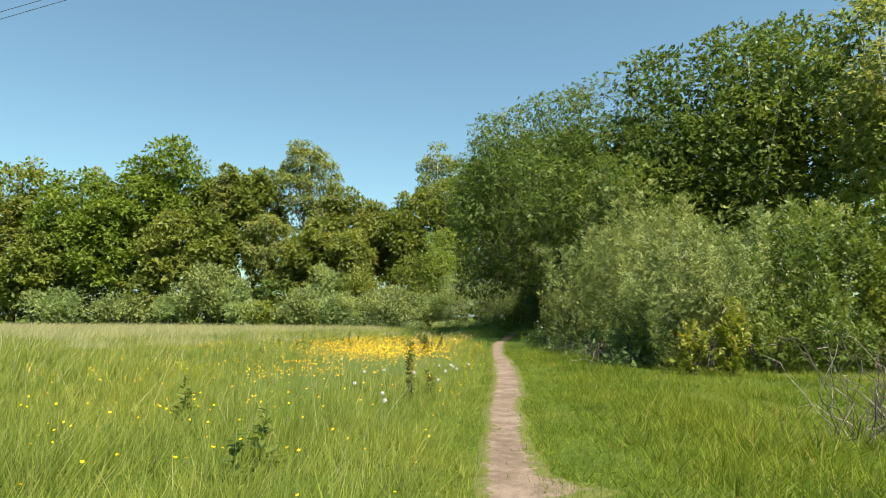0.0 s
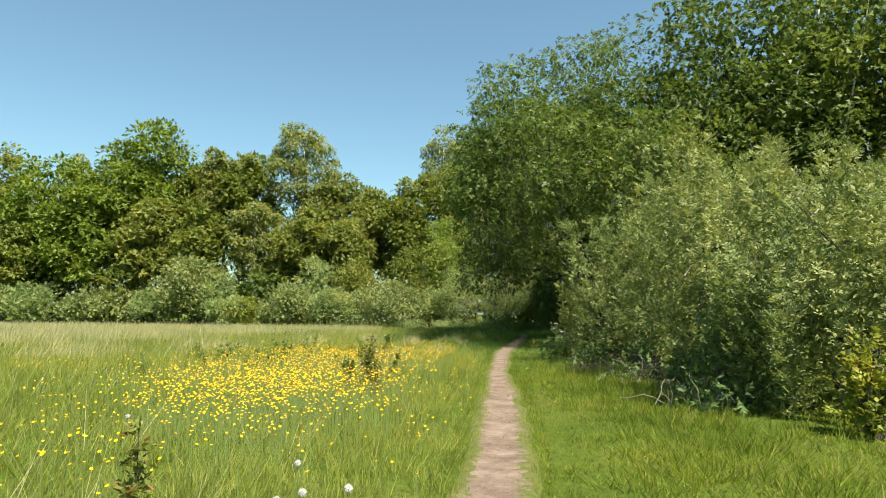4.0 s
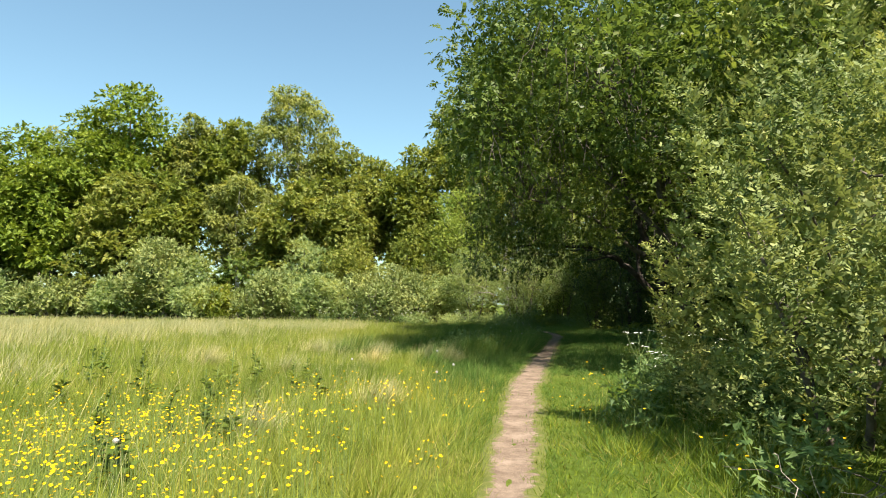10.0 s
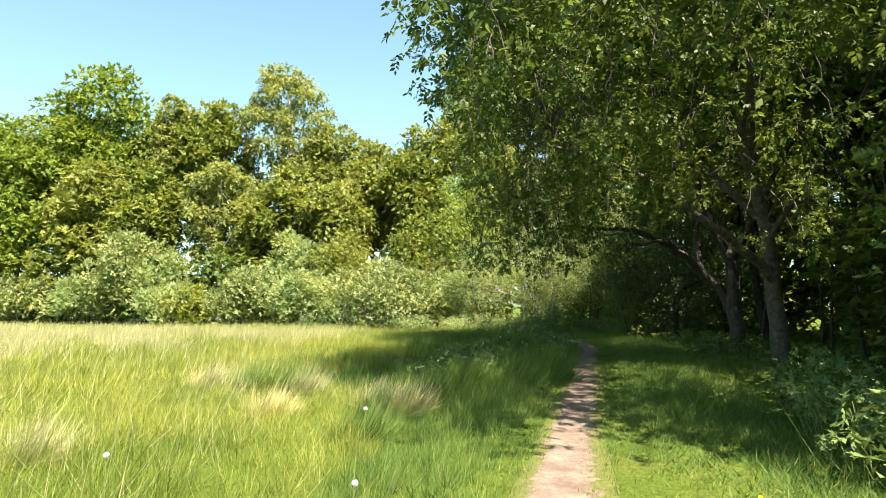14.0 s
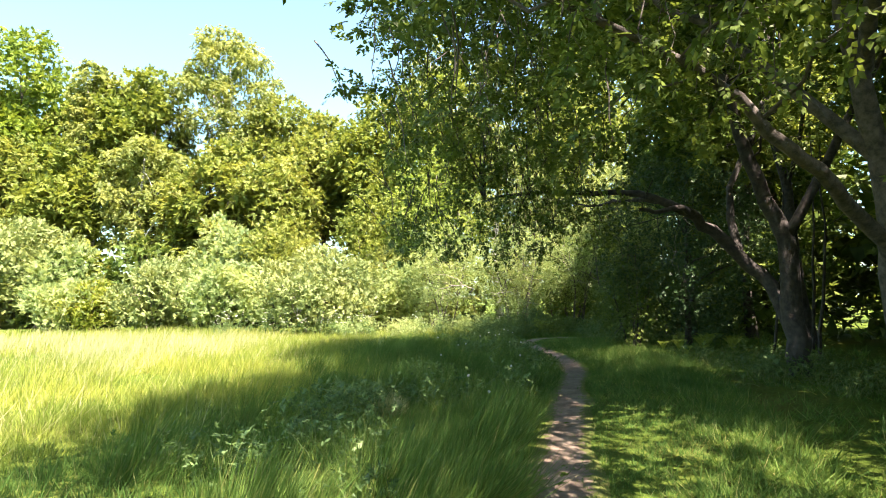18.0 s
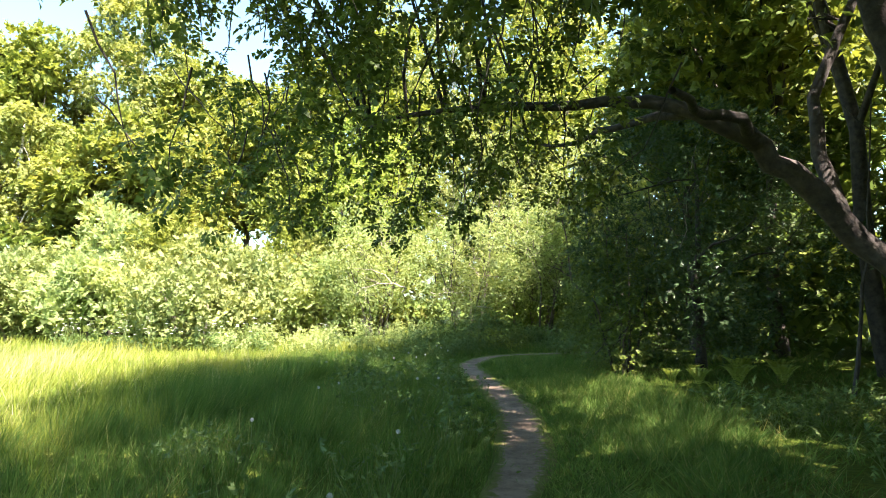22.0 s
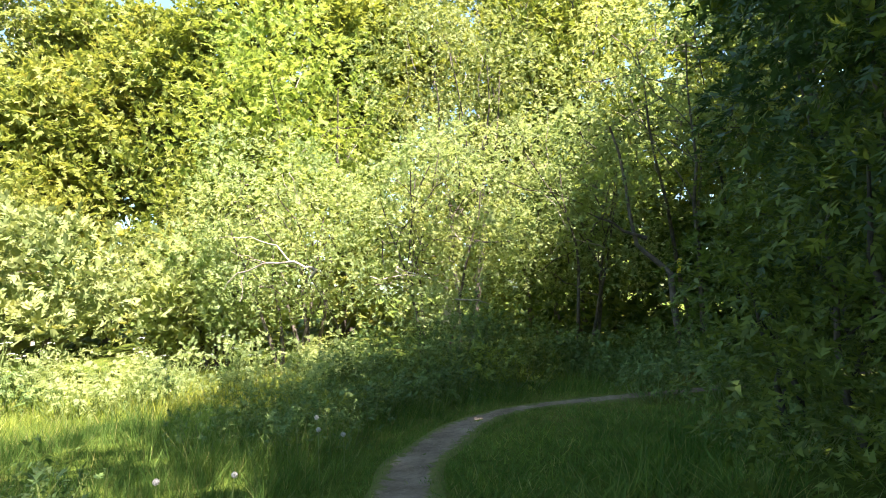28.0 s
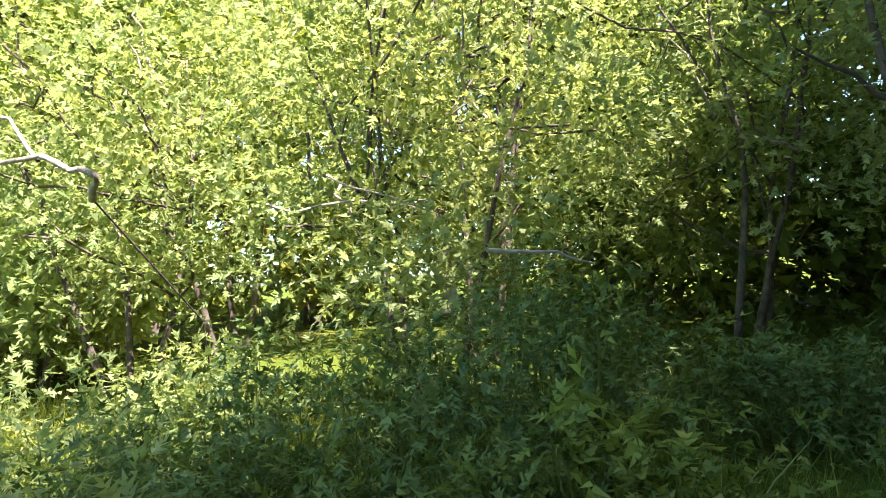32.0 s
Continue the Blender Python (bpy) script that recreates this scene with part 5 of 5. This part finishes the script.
def dock(x, y, h, seed):
    """A dock plant: upright reddish stalk with broad leaves low and a seed spike."""
    rng = np.random.default_rng(seed)
    t = thing("dock_plant", x, y, 0, "tall weed with dark leaves standing above the grass", "weed", "weeds in the meadow")
    p = wander((0, 0, -0.03), (rng.normal(0, 0.06), rng.normal(0, 0.06), h), 7, 0.015, rng)
    v, f = tube(p, np.linspace(0.01, 0.004, 7), 5, rng)
    part("stalk", mesh_from("stalk", v, f, [STEM]), t)
    m = 38
    k = rng.random(m) ** 1.2
    pos = np.stack([np.interp(k, np.linspace(0, 1, 7), p[:, i]) for i in range(3)], 1)
    a = rng.uniform(0, 6.28, m)
    L = 0.19 * (1.05 - k) * rng.uniform(0.6, 1.3, m) + 0.035
    v = blades(pos, np.stack([np.cos(a), np.sin(a), rng.uniform(0.0, 0.9, m)], 1), np.tile((0, 0, 1.0), (m, 1)) + rng.normal(0, 0.2, (m, 3)), L, L * 0.42, rng.uniform(0, 0.8, m))
    crown(t, v, LEAF_WILLOW, "foliage")


def young_shrub(label, x, y, h, w, stems, leaves, seed):
    """A self-sown shrub in the meadow: thin dark stems set with small leaves."""
    rng = np.random.default_rng(seed)
    t = thing("young_shrub", x, y, 0, label, "shrub", "young shrubs in the meadow")
    pos, ax = [], []
    for _ in range(stems):
        a = rng.uniform(0, 6.28)
        end = np.array((math.cos(a), math.sin(a), 0)) * w * 0.5 * rng.random() ** 0.5 + (0, 0, h * rng.uniform(0.6, 1.0))
        p = wander((rng.normal(0, 0.03), rng.normal(0, 0.03), -0.03), end, 8, 0.018, rng)
        v, f = tube(p, np.linspace(0.006, 0.002, 8), 5, rng)
        part("stem", mesh_from("stem", v, f, [BARK], True), t)
        m = leaves // stems // 5
        q = rng.random(m) ** 0.8
        pos.append(np.stack([np.interp(q, np.linspace(0, 1, 8), p[:, i]) for i in range(3)], 1))
        out = rng.normal(0, 1, (m, 3))
        ax.append(unit(out) * 0.9 + (0, 0, 0.5))
    pos, ax = np.concatenate(pos), np.concatenate(ax)
    crown(t, sprigs(pos, ax, rng.normal(0, 0.3, pos.shape) + (0, 0, 1), 0.042, rng, 5, 0.6), LEAF_RUSSET, "foliage")


def tussock(x, y, size, seed, mat=None, label="pale tussock of bent dry grass in the meadow"):
    """A tuft of bleached old grass, bent outwards."""
    rng = np.random.default_rng(seed)
    t = thing("grass_tussock", x, y, 0, label, "grass", "grass tussocks")
    m = 420
    a = rng.uniform(0, 6.28, m)
    out = rng.random(m) ** 0.7
    base = np.stack([np.cos(a) * out * 0.14, np.sin(a) * out * 0.14, np.full(m, -0.02)], 1) * (size / 0.5)
    along = np.stack([np.cos(a) * out * 1.3 + 0.3, np.sin(a) * out * 1.3, rng.uniform(0.5, 1.2, m)], 1)
    v = blades(base, along, np.stack([np.cos(a), np.sin(a), np.full(m, 0.4)], 1), size * rng.uniform(0.6, 1.2, m), np.full(m, 0.006), rng.uniform(0.2, 1.0, m))
    tagged(crown(t, v, mat or GRASS_DRY, "tuft"), kind="stuff")


def build_herbs():
    rng = np.random.default_rng(17)
    for i, (x, y, z) in enumerate([(0.2, 25.3, 0.5), (0.7, 31.9, 0.55), (0.2, 32.4, 0.5), (-1.0, 31.6, 0.45), (-0.8, 23.4, 0.4), (-2.2, 29.0, 0.5), (-1.2, 33.8, 0.5), (-3.0, 34.2, 0.5), (-4.4, 30.5, 0.55), (1.5, 39.4, 0.35)]):
        tussock(x, y, z, 1900 + i)
    for i, (x, y, h) in enumerate([(3.75, 25.6, 1.0), (3.95, 25.1, 0.95), (4.1, 26.1, 1.1), (4.25, 25.5, 1.15), (4.4, 26.5, 1.1), (4.5, 25.0, 1.0), (4.65, 26.0, 1.2)]):
        cow_parsley(x, y, h, 1000 + i)
    for i in range(22):                            # the white drift below the far scrub
        x = rng.uniform(-9, 1.8)
        cow_parsley(x, 57.3 + 0.22 * abs(x + 1.5) + rng.uniform(-0.6, 0.3), rng.uniform(0.7, 1.05), 1100 + i, 6)
    for i, (x, y, h) in enumerate([(-1.35, 5.0, 0.5), (-1.45, 4.5, 0.4), (-2.9, 7.3, 0.5), (-0.85, 17.2, 0.6), (-4.5, 26.5, 0.7), (-3.4, 26.0, 0.75), (-3.9, 27.0, 0.65), (-2.2, 26.4, 0.7), (-2.4, 28.2, 0.6), (-5.2, 28.0, 0.75), (-3.2, 21.5, 0.7), (-4.2, 21.0, 0.7), (-1.2, 21.6, 0.6)]):
        dock(x, y, h, 1200 + i)
    for i in range(26):                            # thistles standing in the meadow
        x, y = rng.uniform(-6.5, -0.3), rng.uniform(19.5, 27.5)
        dock(x, y, rng.uniform(0.4, 0.58), 2900 + i)
    young_shrub("slender dark sapling with small russet green leaves", -0.42, 9.3, 0.86, 0.1, 2, 640, 2701)
    young_shrub("low reddish shoots at the sapling's foot", -0.15, 9.5, 0.42, 0.3, 4, 300, 2702)
    young_shrub("bushy young shrub with dark twigs among buttercups", -0.35, 16.4, 0.98, 0.8, 9, 2100, 2703)
    young_shrub("small spreading shrub with reddish leaves", -0.85, 16.9, 0.6, 0.5, 5, 700, 2704)
    # brambles and nettles round the bend and along the wood
    for i in range(34):
        x, y = rng.uniform(2.7, 6.2), rng.uniform(56.3, 58.6)
        if float(from_path(np.array([x]), np.array([y]))[0]) > -0.7:
            continue
        herb("bramble", "shaded green bramble and nettles by the path's bend", "bramble", x, y, 0.5, (0.35 + 0.5 * (y - 56.4)) * (0.65 + 0.5 * math.exp(-((x - 4.6) / 1.1) ** 2)) * rng.uniform(0.75, 1.2), LEAF_BRAMBLE if i % 4 else LEAF_WILLOW, 1300, 0.04, 1300 + i, "brambles at the bend", 0.6)
    for i in range(34):                            # rank herbs on the near side of the bend
        y = rng.uniform(53.9, 57.6)
        x = np.interp(y, LINE[:, 1], LINE[:, 0]) - rng.uniform(0.75, 2.6)
        if y > 56.0:
            x = rng.uniform(2.4, 5.0)
        if float(from_path(np.array([x]), np.array([y]))[0]) < -0.6:
            herb("nettle", "tall shaded nettles and grass by the bend", "weed", x, y, 0.38, rng.uniform(0.3, 0.6), LEAF_BRAMBLE if i % 3 else LEAF_WILLOW, 700, 0.04, 2400 + i, "herbs at the bend", 0.5)
    for i in range(10):                            # shaded plants that close the path's way into the wood
        x, y = rng.uniform(7.0, 9.2), rng.uniform(56.0, 57.6)
        herb("undergrowth_plant", "low shaded plants under the thicket", "bramble", x, y, 0.5, 0.5, LEAF_BRAMBLE, 700, 0.05, 2500 + i, "undergrowth in the shade")
    for i in range(18):                            # leafy growth below the thicket's edge; sunlit and shaded leaf colours meet at x = 3.6
        x, y = rng.uniform(1.2, 6.0), rng.uniform(58.9, 60.6)
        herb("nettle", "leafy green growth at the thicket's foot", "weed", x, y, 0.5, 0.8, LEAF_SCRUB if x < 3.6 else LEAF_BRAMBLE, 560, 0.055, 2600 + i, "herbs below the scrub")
    for i in range(34):                            # herbs below the scrub, in a pale leaf colour that puts the sun on them
        x, y = rng.uniform(-3.5, 3.0), rng.uniform(56.6, 59.2)
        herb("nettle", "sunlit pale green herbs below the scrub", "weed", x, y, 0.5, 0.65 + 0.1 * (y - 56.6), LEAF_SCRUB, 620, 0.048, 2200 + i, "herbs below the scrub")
    # fresh leaf colour stands in for a patch of sun on these shoots
    for i, (x, y) in enumerate([(4.9, 57.2), (5.15, 57.4), (5.0, 57.7)]):
        herb("nettle", "leafy shoots coloured yellow-green for a patch of sun", "bramble", x, y, 0.3, 0.75, LEAF_LIGHT, 420, 0.07, 1350 + i, "brambles at the bend")
    for i in range(30):
        x, y = rng.uniform(6.6, 10.5), rng.uniform(57.6, 60.5)
        herb("undergrowth_plant", "low shaded plants under the thicket", "bramble", x, y, 0.6, 0.35, LEAF_BRAMBLE, 520, 0.05, 1400 + i, "undergrowth in the shade")
    for i in range(40):
        y = rng.uniform(40.5, 56)
        x = np.interp(y, [40, 46, 50, 56], [8.0, 8.2, 7.4, 8.0]) + rng.uniform(-0.5, 1.6)
        if 46.8 < y < 50.8 and x < 10:
            continue
        herb("undergrowth_plant", "low green plants at the foot of the wood", "bramble", x, y, 0.5, 0.4, LEAF_BRAMBLE, 520, 0.05, 1500 + i, "undergrowth in the shade")
    for i in range(44):                            # coarse plants in the shaded grass left of the path
        y = rng.uniform(34, 53)
        x = np.interp(y, LINE[:, 1], LINE[:, 0]) - rng.uniform(0.6, 3.8)
        herb("nettle", "dark green nettles among the long grass", "weed", x, y, 0.42, rng.uniform(0.25, 0.5), LEAF_BRAMBLE, 380, 0.05, 1600 + i, "weeds in the meadow")
    for i in range(34):                            # tall tufts in the rank grass near the wood
        y = rng.uniform(30, 53)
        x = np.interp(y, LINE[:, 1], LINE[:, 0]) - rng.uniform(0.6, 5.5)
        tussock(x, y, rng.uniform(0.5, 0.75), 2800 + i, GRASS_SHADE, "tall green grass tuft bent over beside the path")
    for i in range(24):                            # at the foot of the bushes
        y = rng.uniform(14.5, 30)
        x = np.interp(y, [14.5, 17, 20, 24, 30], [4.1, 3.9, 3.9, 3.5, 4.8]) + rng.uniform(-0.2, 0.9)
        herb("nettle", "dark green nettles at the foot of the bushes", "weed", x, y, 0.4, 0.5, LEAF_BRAMBLE, 300, 0.07, 1700 + i, "weeds below the bushes")
    for i in range(34):                            # rank growth before the shaded trees
        y = rng.uniform(23.5, 33.5)
        x = np.interp(y, [23.5, 27, 31, 33.5], [4.0, 4.9, 5.0, 6.2]) + rng.uniform(-0.1, 1.7)
        herb("nettle", "tall dark nettles before the shaded trees", "weed", x, y, 0.5, 0.75, LEAF_BRAMBLE, 420, 0.075, 2000 + i, "weeds below the bushes")
    for i in range(18):
        x, y = rng.uniform(5.6, 9.5), rng.uniform(58.0, 60.0)
        herb("bramble", "shaded bramble under the thicket", "bramble", x, y, 0.6, 0.7, LEAF_BRAMBLE, 800, 0.05, 2100 + i, "brambles at the bend")
    for i, (x, y, s) in enumerate([(9.2, 49.6, 0.85), (8.75, 48.6, 0.75), (8.2, 48.9, 0.6), (9.6, 48.8, 0.7), (7.9, 49.4, 0.5), (8.0, 47.6, 0.5), (10.0, 49.8, 0.7), (8.6, 50.3, 0.5)]):
        fern(x, y, s * 0.8, 1800 + i)
    # the heap of dead stems by the first bush and under the sallows
    for hx, hy, n, L in ((4.35, 5.9, 150, 1.25), (4.1, 15.4, 40, 0.7), (4.2, 18.2, 44, 0.8), (3.95, 20.4, 36, 0.7)):
        t = thing("brushwood_heap", hx, hy, 0, "heap of dry dead bramble stems and twigs", "twigs", "heaps of dead stems")
        for k in range(n):
            a, b = rng.normal(0, 0.32, 2), rng.normal(0, 0.3, 2)
            limb(t, BARK_PALE if k % 4 == 0 else BARK, wander((a[0], a[1], rng.uniform(0.0, 0.2)), (a[0] + b[0], a[1] + b[1], rng.uniform(0.05, 0.8 * L)), 6, 0.07 if L > 1 else 0.03, rng, 0.08), 0.006 if L > 1 else 0.0045, 0.002, 4, 0)


def build_wires():
    m = plain_material("cable", (0.03, 0.03, 0.03), (0.05, 0.05, 0.05), 5, 0.5)
    for off in (0.0, 1.0):
        a, b = np.array((-31.5, 40.0, 20.0 - off * 0.5)), np.array((-20.0, 40.0, 23.6 - off * 0.5))
        d = b - a
        p = np.array([a - d * 4 + (0, 0, 6.0), a - d * 2 + (0, 0, 1.4), a, b, b + d * 2 + (0, 0, 1.0), b + d * 4 + (0, 0, 4.0)])
        v, f = tube(p, np.full(6, 0.02), 6)
        tagged(new("power_line", mesh_from("power_line", v, f, [m], True)), "thin dark overhead cable high across the sky", "cable", "overhead cables")


build_ground()
build_path()
build_far_trees()
build_wood_masses()
build_far_scrub()
build_right_bushes()
build_right_wood()
build_end_scrub()
build_herbs()
build_flowers()
build_wires()
build_grass()
